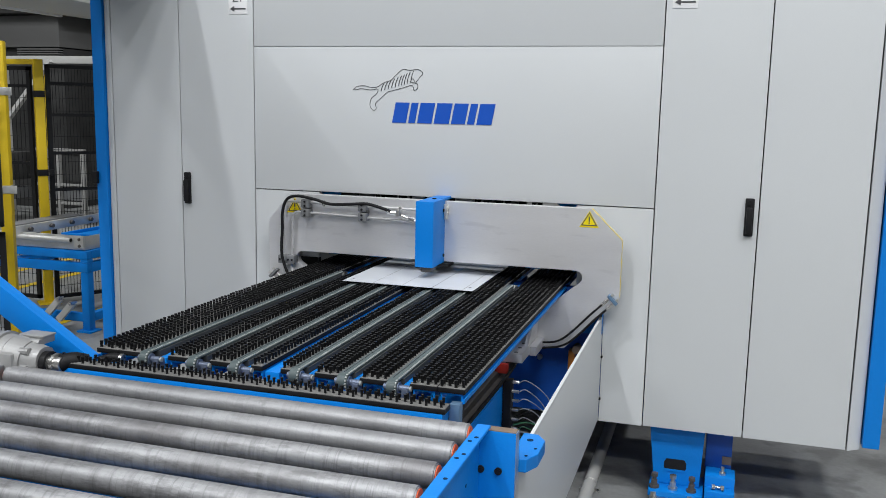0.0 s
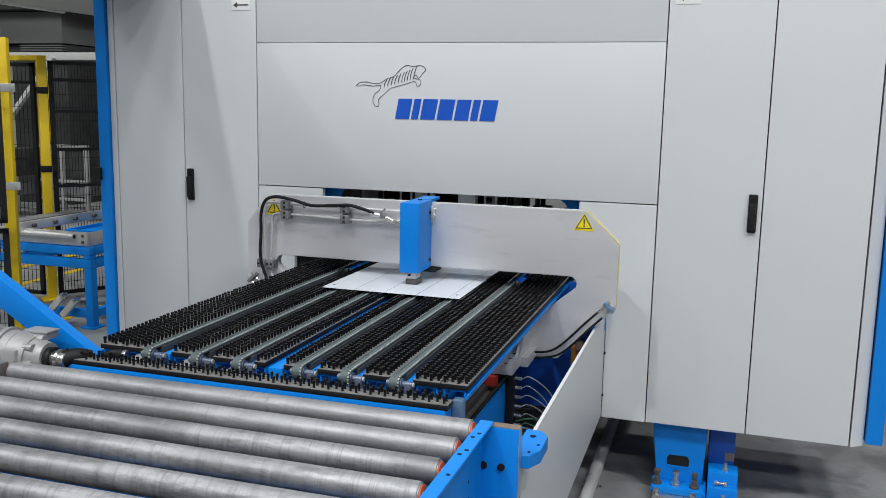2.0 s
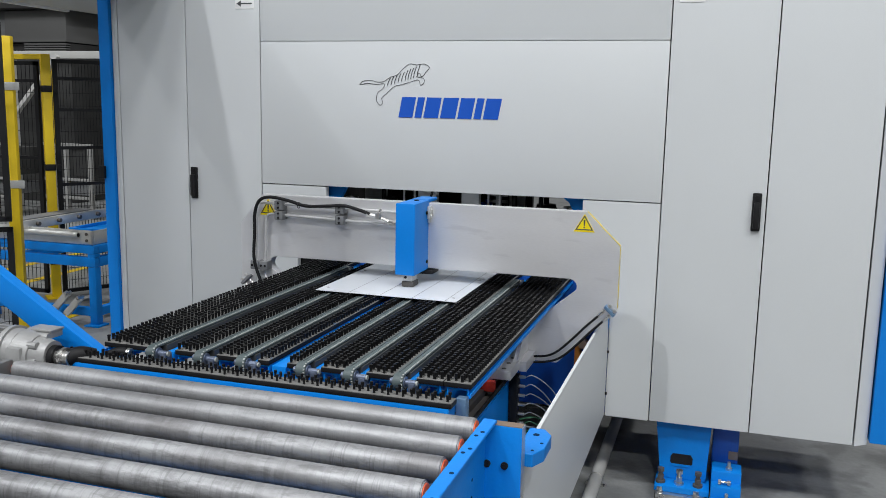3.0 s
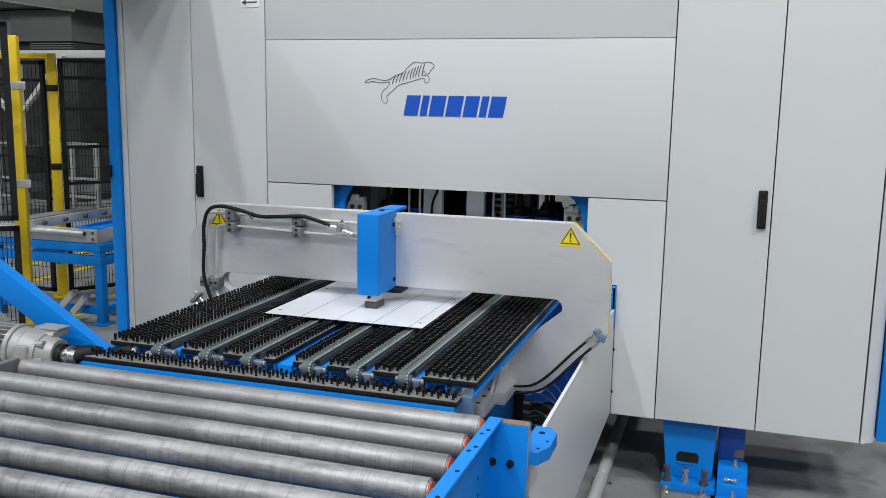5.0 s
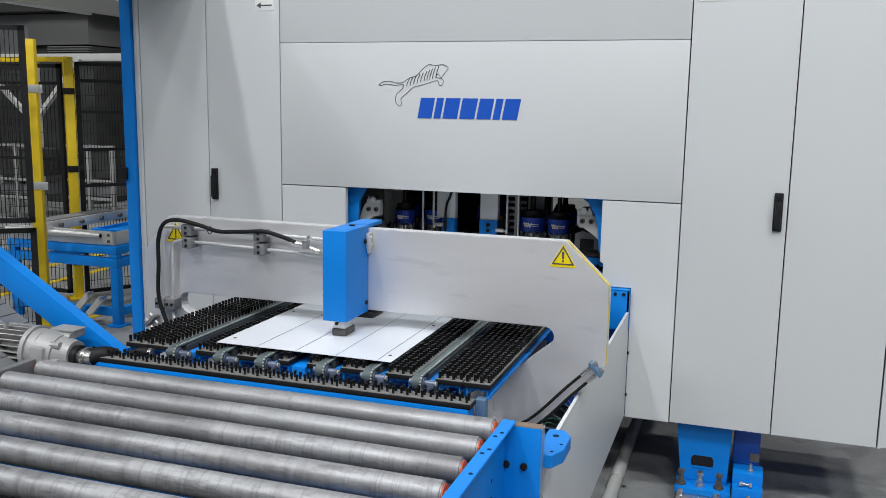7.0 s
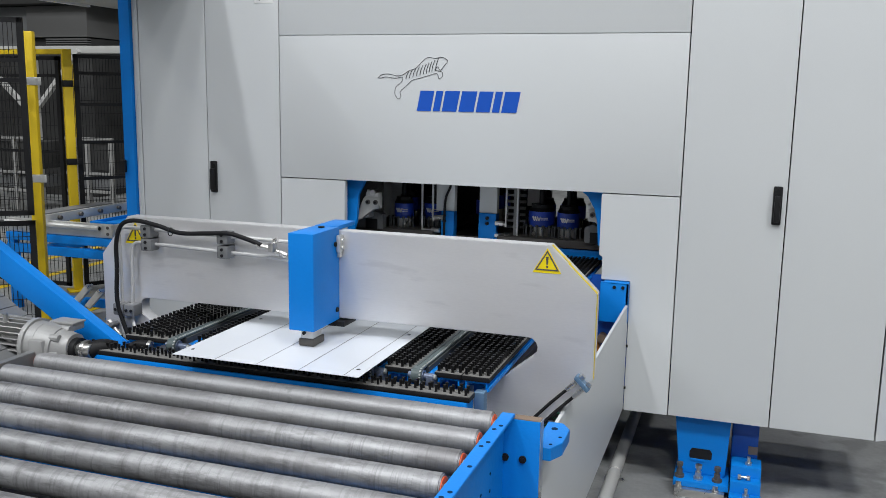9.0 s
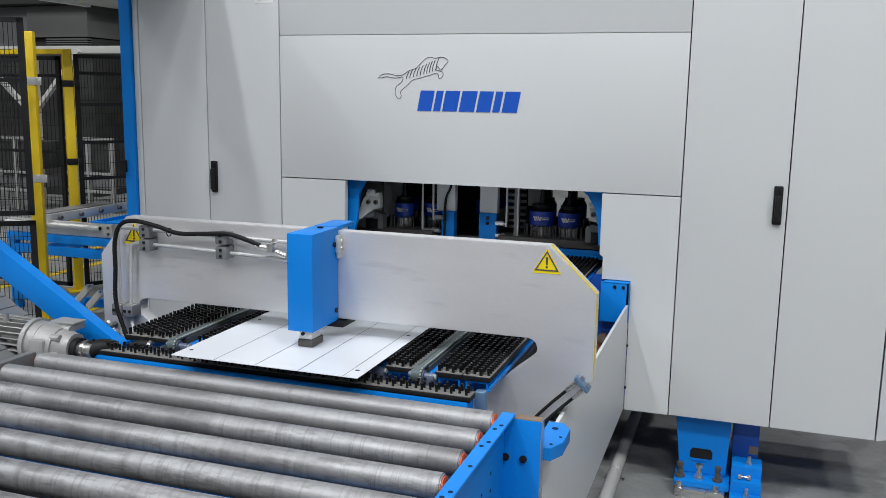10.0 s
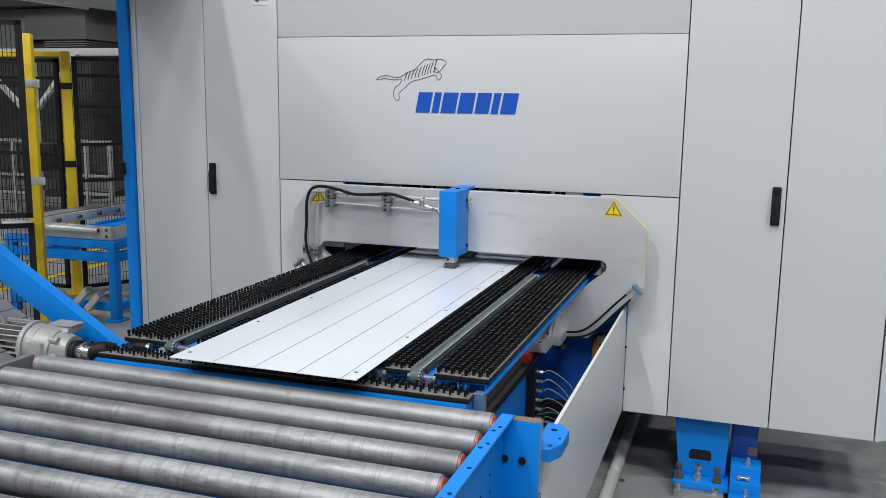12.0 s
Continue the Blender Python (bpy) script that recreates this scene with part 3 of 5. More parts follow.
def bristle_mesh(name, xs, ys, stagger=True, seed=1, tall=1.0, fat=1.0):
    """Black tufts, flared to the top, each a little askew."""
    rnd = np.random.default_rng(seed)
    n = 6
    ang = np.arange(n) * 2 * math.pi / n
    ring = np.stack([np.cos(ang), np.sin(ang)], 1)
    verts, faces = [], []
    for j, y in enumerate(ys):
        for i, x in enumerate(xs):
            oy = 0.009 if (stagger and i % 2) else 0.0
            c = np.array([x, y + oy]) + rnd.normal(0, 0.0003, 2)
            lean = rnd.normal(0, 0.0006, 2)
            h = (BRISTLE_TOP - ZPAD) * tall + rnd.normal(0, 0.0006)
            base = len(verts)
            for r, z, k in ((0.0054 * fat, 0.0, 0), (0.0038 * fat, 0.0035, 0), (0.0056 * fat, h, 1)):
                for q in ring:
                    verts.append((*(c + q * r + lean * k), z))
            for lv in range(2):
                for k in range(n):
                    a, b2 = base + lv * n + k, base + lv * n + (k + 1) % n
                    faces.append((a, b2, b2 + n, a + n))
            faces.append(tuple(base + 2 * n + k for k in range(n)))
    me = bpy.data.meshes.new(name)
    me.from_pydata(verts, [], faces)
    me.materials.append(M_BRISTLE)
    me.update()
    return me


ROWS_Y = np.arange(0.010, YB - YF - 0.01, 0.0195)
STRIPS = [(0.323, 0.398), (0.399, 0.474), (0.562, 0.632), (0.695, 0.764), (0.825, 0.860), (0.915, 0.947), (1.016, 1.085), (1.147, 1.223), (1.2875, 1.3615), (1.3625, 1.4365)]
pad_meshes = {}
screw_me = mesh_of("screw_head", rod(B(), (0, 0, -0.001), (0, 0, 0.004), 0.0075, 12), M_STEEL)
for x0, x1 in STRIPS:
    w = round(x1 - x0, 3)
    if w not in pad_meshes:
        bm = B()
        box(bm, 0, w, 0, YB - YF, -0.013, 0, bevel=0.002)
        pad_me = mesh_of("brush_strip", bm, M_RUBBER)
        top_me = mesh_of("strip_top", box(B(), 0.001, w - 0.001, 0.001, YB - YF - 0.001, -0.001, 0.0012, bevel=0.0006), M_PAD)
        cols = 4 if w > 0.05 else 2
        xs = (np.arange(cols) + 0.5) * w / cols
        pad_meshes[w] = (pad_me, bristle_mesh("bristles", xs, ROWS_Y, True, int(w * 1000)), top_me)
    ob = new("brush_strip", pad_meshes[w][0])
    ob.parent, ob.location = table, (x0, YF, ZPAD)
    ob.matrix_parent_inverse = Matrix.Translation(-table.location)
    pt_ = new("strip_top", pad_meshes[w][2])
    pt_.parent = ob
    br_ = new("bristles", pad_meshes[w][1])
    br_.parent = ob
    tagged(br_, "rows of stiff black bristles", kind="stuff")
    for k in range(8):
        for q in range(2):
            sc_ = new("screw_head", screw_me)
            sc_.parent, sc_.location = ob, (w * (0.25 + 0.5 * q), 0.020 + k * 0.21, 0)
# blue U channels that carry the strips
for x0, x1 in STRIPS:
    bm = B()
    c = (x0 + x1) / 2
    hw = min(0.030, (x1 - x0) / 2 - 0.002)
    z1 = ZPAD - 0.013
    box(bm, c - hw, c + hw, YF + 0.005, YB, z1 - 0.006, z1 - 0.0005, bevel=0.002)
    box(bm, c - hw, c - hw + 0.005, YF + 0.005, YB, z1 - 0.024, z1 - 0.003, bevel=0.002)
    box(bm, c + hw - 0.005, c + hw, YF + 0.005, YB, z1 - 0.024, z1 - 0.003, bevel=0.002)
    part("channel", bm, M_BLUE, table, "blue folded steel channel")
part("centre_beam", box(B(), 0.866, 0.909, YF + 0.004, YB, 0.842, 0.884, bevel=0.003), M_BLUE, table)
# outer blue edge rail on the right
part("edge_rail", prism(B(), [(1.4385, 0.8785), (1.4415, 0.8785), (1.4415, 0.868), (1.428, 0.862), (1.428, 0.866), (1.4385, 0.870)], YF - 0.02, YB), M_BLUE, table)
part("edge_rail", prism(B(), [(0.321, 0.874), (0.317, 0.874), (0.317, 0.850), (0.321, 0.850)], YF, YB), M_BLUE, table)
M_PULLEY = mat("dull_pulley_steel", (0.15, 0.18, 0.25), 0.45, 0.6, var=0.25, scale=25)
# toothed belts running between the strips, over a pulley at the front
YE = -0.16
for x in (0.497, 0.653, 0.785, 0.967, 1.106, 1.245):
    w = 0.028
    zt = 0.906
    part("belt_profile", box(B(), x - w / 2 - 0.004, x + w / 2 + 0.004, YF + 0.03, YE, zt - 0.035, zt - 0.006, bevel=0.002), M_SLOT, table)
    bm = B()
    R = 0.021
    pts = [(YE, zt)] + [(YF - 0.006 - R * math.sin(a), zt - R + R * math.cos(a)) for a in np.linspace(0, math.pi, 11)] + [(YF + 0.3, zt - 2 * R)]
    th = 0.004
    rows_ = []
    for i, (y, z) in enumerate(pts):
        a = pts[max(i - 1, 0)]
        b2 = pts[min(i + 1, len(pts) - 1)]
        d = Vector((b2[0] - a[0], b2[1] - a[1])).normalized()
        nrm = Vector((d.y, -d.x))
        rows_.append([bm.verts.new((xx, y - nrm.x * o, z - nrm.y * o)) for xx, o in ((x - w / 2, 0), (x + w / 2, 0), (x + w / 2, th), (x - w / 2, th))])
    for a, b2 in zip(rows_, rows_[1:]):
        for k in range(4):
            bm.faces.new((a[k], a[(k + 1) % 4], b2[(k + 1) % 4], b2[k]))
    belt = part("belt", bm, M_BELT, table, "grey-green toothed conveyor belt")
    bm = B()
    rod(bm, (x - w / 2 - 0.003, YF - 0.006, zt - R), (x + w / 2 + 0.003, YF - 0.006, zt - R), R - 0.005, 20)
    rod(bm, (x - w / 2 - 0.012, YF - 0.006, zt - R), (x + w / 2 + 0.030, YF - 0.006, zt - R), 0.009, 16)
    box(bm, x + w / 2 + 0.010, x + w / 2 + 0.030, YF - 0.018, YF + 0.05, zt - 0.050, zt - 0.020, bevel=0.005)
    bm2 = B()
    rod(bm2, (x - w / 2 - 0.003, YE, zt - 0.012), (x + w / 2 + 0.003, YE, zt - 0.012), 0.012, 16)
    box(bm2, x + w / 2 + 0.002, x + w / 2 + 0.010, YE - 0.03, YE + 0.02, zt - 0.022, zt - 0.004, bevel=0.002)
    part("tail_pulley", bm2, M_STEEL, table, "bright steel tail pulley")
    part("tail_plate", box(B(), x - w / 2 - 0.010, x + w / 2 + 0.010, YE + 0.022, YE + 0.12, 0.868, 0.882, bevel=0.002), M_BLUE, table)
    pl_ = part("pulley", bm, M_PULLEY, table, "grey belt pulley with its bearing block")
    part("guide_lip", box(B(), x - w / 2 + 0.006, x - w / 2 + 0.008, YF + 0.01, YE, zt + 0.0002, zt + 0.0012), M_SLOT, belt, "dark seam along the belt")
    part("grease_cap", rod(B(), (x + w / 2 + 0.030, YF - 0.006, zt - R), (x + w / 2 + 0.035, YF - 0.006, zt - R), 0.007, 12), M_TOOTH, pl_, "pale plastic cap")
    part("tension_arm", prism(B(), [(x + w / 2 + 0.008, 0.846), (x + w / 2 + 0.042, 0.846), (x + w / 2 + 0.042, 0.872), (x + w / 2 + 0.030, 0.890), (x + w / 2 + 0.022, 0.890), (x + w / 2 + 0.008, 0.868)], YF + 0.055, YF + 0.075, 0.002), M_BLUE, table, "blue tensioner arm")
    verts, faces = [], []
    n_arc = 6
    for k in range(-n_arc, int((YE - YF) / 0.0095)):
        b0 = len(verts)
        turn = max(0, -k) * 0.42
        cy_, sy_ = math.cos(turn), math.sin(turn)
        for dx, dy, dz in ((0, 0, 0), (0.0045, 0, 0), (0.0045, 0.0045, 0), (0, 0.0045, 0), (0, 0, 0.003), (0.0045, 0, 0.003), (0.0045, 0.0045, 0.003), (0, 0.0045, 0.003)):
            if k >= 0:
                y, z = YF + k * 0.0095 + dy, zt - 0.0003 + dz
            else:
                rr_ = R - 0.0003 + dz
                y, z = YF - 0.006 - rr_ * sy_ + dy * cy_, zt - R + rr_ * cy_ + dy * sy_
            verts.append((x + w / 2 - 0.005 + dx, y, z))
        faces += [tuple(b0 + i for i in f) for f in ((4, 5, 6, 7), (0, 1, 5, 4), (1, 2, 6, 5), (2, 3, 7, 6), (3, 0, 4, 7))]
    me = bpy.data.meshes.new("teeth")
    me.from_pydata(verts, [], faces)
    me.materials.append(M_TOOTH)
    t_ = new("teeth", me)
    t_.parent = belt
    tagged(t_, "row of small pale belt teeth", kind="stuff")
for x in (0.535, 0.690, 0.815, 1.0, 1.132, 1.274):
    part("bracket", box(B(), x - 0.012, x + 0.012, YF + 0.015, YF + 0.12, 0.852, 0.886, bevel=0.004), M_BLUE, table)
# cross strip at the front
bm = B()
box(bm, 0.262, 1.416, -1.622, -1.574, 0.864, 0.8765, bevel=0.002)
cross = part("cross_strip", bm, M_BLACK, table, "black cross strip with bristles")
part("strip_top", box(B(), 0.263, 1.415, -1.620, -1.575, 0.875, 0.8785, bevel=0.001), M_PAD, cross)
me = bristle_mesh("bristles", np.arange(0.272, 1.410, 0.0195), [-1.610, -1.591], True, 5, 0.95, 0.82)
ob = new("bristles", me)
ob.parent, ob.location = cross, (0, 0, 0.878)
tagged(ob, kind="stuff")
part("cross_rail", box(B(), 0.27, 1.410, -1.623, -1.568, 0.80, 0.8635, bevel=0.003), M_BLUE, table)
part("support_post", box(B(), 1.408, 1.436, -1.560, -1.53, 0.55, 0.872, bevel=0.004), M_STEELBLUE, table, "blue-grey steel post")
part("support_post", box(B(), 1.31, 1.335, -1.52, -1.49, 0.60, 0.854, bevel=0.004), M_STEELBLUE, table, "blue-grey steel post")
for y in (-1.0, 0.35):
    part("cross_member", box(B(), 0.33, 1.20, y, y + 0.05, 0.77, 0.842, bevel=0.003), M_DBLUE, table)
bm = B()
box(bm, 0.48, 1.30, -1.60, -0.48, 0.0, 0.58, bevel=0.004)
part("base_body", bm, M_BLUE, table, "blue base cabinet under the table")
bm = B()
box(bm, 1.215, 1.285, -1.62, 0.0, 0.581, 0.592, bevel=0.001)
box(bm, 1.235, 1.265, -1.62, 0.0, 0.592, 0.618, bevel=0.003)
part("linear_rail", bm, M_JAW, table, "dark oiled linear guide rail")
bm = B()
for k in range(3):
    tube(bm, [(1.30 + 0.012 * k, -1.62, 0.60 + 0.02 * k), (1.30 + 0.012 * k, -0.4, 0.60 + 0.02 * k)], 0.005, 8)
pieces("rail_cable", bm, M_RUBBER, table)

# valve bank with hoses
valve = thing("valve_bank", "black valve terminal with clear and green pneumatic hoses", "valve bank", at=(1.33, -0.46, 0))
part("terminal_body", box(B(), 1.302, 1.335, -0.50, -0.455, 0.0, 0.61, bevel=0.003), M_BLACK, valve)
rv = random.Random(4)
for k in range(9):
    z = 0.60 - k * 0.036
    f_ = part("push_fitting", rod(B(), (1.335, -0.475, z), (1.358, -0.475, z), 0.0065, 10), M_STEEL, valve)
    bend = 0.07 + rv.random() * 0.05
    pts = [(1.36, -0.475, z), (1.385, -0.47, z + 0.008), (1.425 + bend * 0.12, -0.46 + 0.02 * rv.random(), z - 0.015 - 0.02 * rv.random()), (1.455 + bend * 0.2, -0.44, z - 0.07 - 0.03 * rv.random()), (1.46 + bend * 0.2, -0.43, z - 0.16)]
    part("hose", tube(B(), smooth_line(pts, 6), 0.0019, 8), M_GREEN if k in (5, 6, 8) else M_TUBE, valve)
for k in range(14):
    z = 0.46 - k * 0.028
    pts = [(1.34, -0.47, z), (1.39, -0.43 + rv.uniform(-.03, .03), z + rv.uniform(-.02, .03)), (1.44, -0.45 + rv.uniform(-.03, .03), z + rv.uniform(-.04, .03)), (1.50, -0.40, z - 0.05)]
    part("hose", tube(B(), smooth_line(pts, 6), 0.0034, 8), (M_RUBBER, M_GREEN, M_TUBE, M_RUBBER)[k % 4], valve)
# lifting hook on the blue plate
hook = thing("lifting_hook", "orange-brown steel hook with a round eye on the blue frame", "hook", at=(1.47, 0.02, 0.6))
bm = B()
rod(bm, (1.499, -0.02, 0.622), (1.499, 0.034, 0.622), 0.017, 20)
part("eye", bm, M_BROWN, hook)
part("shank", box(B(), 1.466, 1.492, -0.01, 0.034, 0.47, 0.615, bevel=0.005), M_OLIVE, hook)
bm = B()
rod(bm, (1.34, 0.014, 0.565), (1.34, 0.034, 0.565), 0.012, 6)
solid("frame_bolt", bm, M_STEEL, "hexagon bolt in the deep blue frame plate", "bolt")

# ---- feed gantry: moves as one ----
gantry = thing("feed_gantry", "milled aluminium gantry with a blue gripper box and black hose", "gantry")
G0, G1 = -0.10, -0.055
arc = lambda cx, cz, r, a0, a1, n=6: [(cx + r * math.cos(radians(a)), cz + r * math.sin(radians(a))) for a in np.linspace(a0, a1, n)]
outline = [(0.222, 1.224), (1.548, 1.224), (1.674, 1.105), (1.674, 0.872), (1.655, 0.848), (1.46, 0.646), (1.22, 0.646), (1.22, 0.70)]
outline += [(1.386, 0.815)] + arc(1.495, 0.943, 0.028, -50, 90) + arc(0.285, 0.941, 0.030, 90, 230)
outline += [(0.42, 0.815), (0.56, 0.70), (0.56, 0.646), (0.335, 0.646), (0.14, 0.848), (0.122, 0.872), (0.122, 1.10)]
plate = part("gantry_plate", prism(B(), outline, G0, G1, 0.0018), M_ALU, gantry, "milled aluminium plate with a wide notch")
for x0, x1 in ((1.205, 1.352), (0.43, 0.577)):
    c = part("carriage", box(B(), x0, x1, -0.40, -0.102, 0.652, 0.688, bevel=0.003), M_PIPE, gantry, "aluminium carriage block")
    bm = B()
    box(bm, x0 - 0.02, x0 + 0.06, -0.39, -0.10, 0.619, 0.652, bevel=0.003)
    box(bm, x0 + 0.02, x0 + 0.062, -0.38, -0.10, 0.688, 0.712, bevel=0.003)
    part("bearing_shoe", bm, M_ALU, c)
    part("rail_wiper", box(B(), x0 + 0.046, x0 + 0.096, -0.426, -0.402, 0.612, 0.650, bevel=0.004), M_RED, c, "red rail wiper")
    part("side_block", box(B(), x1 - 0.002, x1 + 0.026, -0.26, -0.102, 0.646, 0.684, bevel=0.003), M_ALU, c)
    bm = B()
    for y in (-0.38, -0.31, -0.24, -0.16):
        for q in (0.009, 0.118):
            rod(bm, (x0 + q, y, 0.6875), (x0 + q, y, 0.6893), 0.008, 10)
    pieces("screw", bm, M_JAW, c)
bm = B()
prism(bm, [(0, 0), (0.19, 0), (0, 0.13)], 0, 0.014)
bmesh.ops.transform(bm, verts=bm.verts, matrix=Matrix.Translation((1.335, G0, 0.689)) @ pose(0, 0, 0, 0, 0, -90))
part("gusset", bm, M_ALU, gantry)
# gripper box
BX0, BX1, BY = 0.866, 0.942, -0.262
gb = part("gripper_box", box(B(), BX0, BX1, BY, G0 - 0.001, 0.968, 1.236, bevel=0.003), M_BLUE, gantry, "blue gripper housing")
part("saddle", box(B(), BX0 + 0.004, BX1 - 0.006, G0 - 0.01, 0.02, 1.2255, 1.2375, bevel=0.002), M_BLUE, gb)
bm = B()
for y, z in ((-0.13, 1.19), (-0.12, 1.0)):
    rod(bm, (BX1 - 0.001, y, z), (BX1 + 0.004, y, z), 0.007, 12)
rod(bm, (0.905, -0.14, 1.2365), (0.905, -0.14, 1.240), 0.009, 14)
pieces("screw", bm, M_RUBBER, gb)
bm = B()
box(bm, BX1 + 0.0005, BX1 + 0.014, -0.125, G0 - 0.001, 1.165, 1.215, bevel=0.004)
box(bm, BX1 + 0.0005, BX1 + 0.010, -0.118, G0 - 0.001, 1.15, 1.165, bevel=0.003)
rod(bm, (BX1 + 0.012, -0.112, 1.20), (BX1 + 0.018, -0.112, 1.20), 0.006, 10)
rod(bm, (BX1 + 0.012, -0.112, 1.178), (BX1 + 0.018, -0.112, 1.178), 0.006, 10)
part("side_fitting", bm, M_ALU2, gb)
part("lower_guide", box(B(), 0.90, 0.965, G0 - 0.02, G1 + 0.02, 0.950, 0.966, bevel=0.003), M_BLACK, gantry)
bm = B()
box(bm, 0.884, 0.929, BY + 0.022, BY + 0.090, 0.9195, 0.941, bevel=0.004)
jaw = part("gripper_jaw", bm, M_JAW, gantry, "dark gripper jaw pressed on the sheet")
bm = B()
box(bm, 0.889, 0.925, BY + 0.026, BY + 0.08, 0.940, 0.985, bevel=0.002)
part("jaw_stem", bm, M_ALU2, jaw)
bm = B()
rod(bm, (0.899, BY + 0.022, 0.956), (0.899, BY + 0.028, 0.956), 0.005, 12)
part("screw", bm, M_BLACK, jaw)


# pipes, clamps, hose, warning signs, edge tape
YP = G0 - 0.020
part("steel_pipe", tube(B(), smooth_line([(0.868, YP, 1.184), (0.62, YP, 1.187), (0.32, YP, 1.191), (0.225, YP, 1.191), (0.207, YP, 1.180), (0.204, YP, 1.16), (0.206, YP, 1.05), (0.205, YP, 0.90), (0.21, YP - 0.005, 0.855)], 6), 0.0055, 10), M_PIPE, gantry, "satin bent steel pipe")
part("steel_pipe", tube(B(), smooth_line([(0.868, YP, 1.133), (0.62, YP, 1.139), (0.32, YP, 1.147), (0.272, YP, 1.147), (0.256, YP, 1.138), (0.250, YP, 1.12), (0.246, YP, 1.0), (0.242, YP, 0.91), (0.262, YP - 0.012, 0.86)], 6), 0.0055, 10), M_PIPE, gantry, "satin bent steel pipe")


def pipe_clamp(x, z, horizontal=True):
    bm = B()
    box(bm, x - 0.019, x + 0.019, YP - 0.024, G0 - 0.0005, z - 0.019, z + 0.019, bevel=0.006)
    c = part("pipe_clamp", bm, M_PROFILE, gantry, "grey pipe clamp")
    bm = B()
    for s in (-0.009, 0.009):
        rod(bm, (x + (0 if horizontal else s), YP - 0.027, z + (s if horizontal else 0)), (x + (0 if horizontal else s), YP - 0.0235, z + (s if horizontal else 0)), 0.0048, 10)
    pieces("screw", bm, M_BLACK, c)


for cx in (0.318, 0.584):
    pipe_clamp(cx, 1.187 if cx < 0.4 else 1.185)
    pipe_clamp(cx, 1.146 if cx < 0.4 else 1.142)
pipe_clamp(0.206, 0.936, False)
pipe_clamp(0.246, 0.936, False)
YH = G0 - 0.045
near = lambda q: (0.0382 + q[0] * 0.981, q[1], 0.0304 + q[2] * 0.981)
part("hose", tube(B(), smooth_line([near(q) for q in [(0.225, YH, 0.80), (0.20, YH, 0.86), (0.172, YH, 0.95), (0.176, YH, 1.06), (0.178, YH, 1.14), (0.20, YH, 1.195), (0.25, YH, 1.212), (0.33, YH, 1.202), (0.41, YH, 1.184), (0.50, YH, 1.188), (0.58, YH, 1.193), (0.645, YH, 1.180), (0.69, YH, 1.166)]], 8), 0.0066, 12), M_RUBBER, gantry, "black flexible hose")
bm = B()
rod(bm, (0.70, YH, 1.172), (0.742, YH + 0.01, 1.165), 0.008, 10)
box(bm, 0.738, 0.756, YH - 0.004, YH + 0.024, 1.155, 1.182, bevel=0.004)
rod(bm, (0.75, YH + 0.015, 1.185), (0.76, YH + 0.015, 1.19), 0.008, 10)
rod(bm, (0.757, YH + 0.012, 1.158), (0.79, YH + 0.02, 1.144), 0.008, 10)
rod(bm, (0.79, YH + 0.02, 1.145), (0.815, YH + 0.02, 1.138), 0.010, 6)
rod(bm, (0.815, YH + 0.02, 1.138), (0.868, YH + 0.03, 1.140), 0.006, 10)
part("hose_fitting", bm, M_STEEL, gantry, "bright screwed hose fittings")
part("cable_tie", tube(B(), [(0.41 + 0.0118 * 0, YH + 0.012 * math.cos(a), 1.193 + 0.012 * math.sin(a)) for a in np.linspace(0, 6.2, 14)], 0.0016, 6), M_BLACK, gantry)


def hose_bracket(x, z, s):
    """Skewed bracket with two hose ends at the gantry's lower corner."""
    m = Matrix.Translation((x, G0 - 0.02, z)) @ pose(0, 0, 0, 0, 45 * s, 0)
    b_ = part("hose_bracket", box(B(), -0.025, 0.025, -0.014, 0.018, -0.006, 0.006, m, bevel=0.003), M_STEELBLUE if s > 0 else M_PROFILE, gantry)
    bm = B()
    for q in (-0.013, 0.013):
        rod(bm, m @ Vector((q, -0.002, -0.012)), m @ Vector((q, -0.002, -0.044)), 0.0066, 12)
        rod(bm, m @ Vector((q, -0.002, 0.008)), m @ Vector((q, -0.002, 0.018)), 0.0075, 6)
    pieces("hose_end", bm, M_STEEL, b_)
    for q in (-0.013, 0.013):
        a = m @ Vector((q, -0.002, -0.042))
        d = m @ Vector((q, -0.002, -0.10))
        e = Vector((x - s * 0.185 + q * 0.7, G0 - 0.03, z - 0.185 - s * q * 0.7))
        e2 = Vector((x - s * 0.29, G0 - 0.03, z - 0.212 - q * 0.9)) if s > 0 else e + Vector((0.1, 0.03, -0.05))
        part("hose", tube(B(), smooth_line([a, d, e, e2], 8), 0.0044, 10), M_RUBBER, b_)


hose_bracket(1.650, 0.868, 1)
hose_bracket(0.155, 0.868, -1)


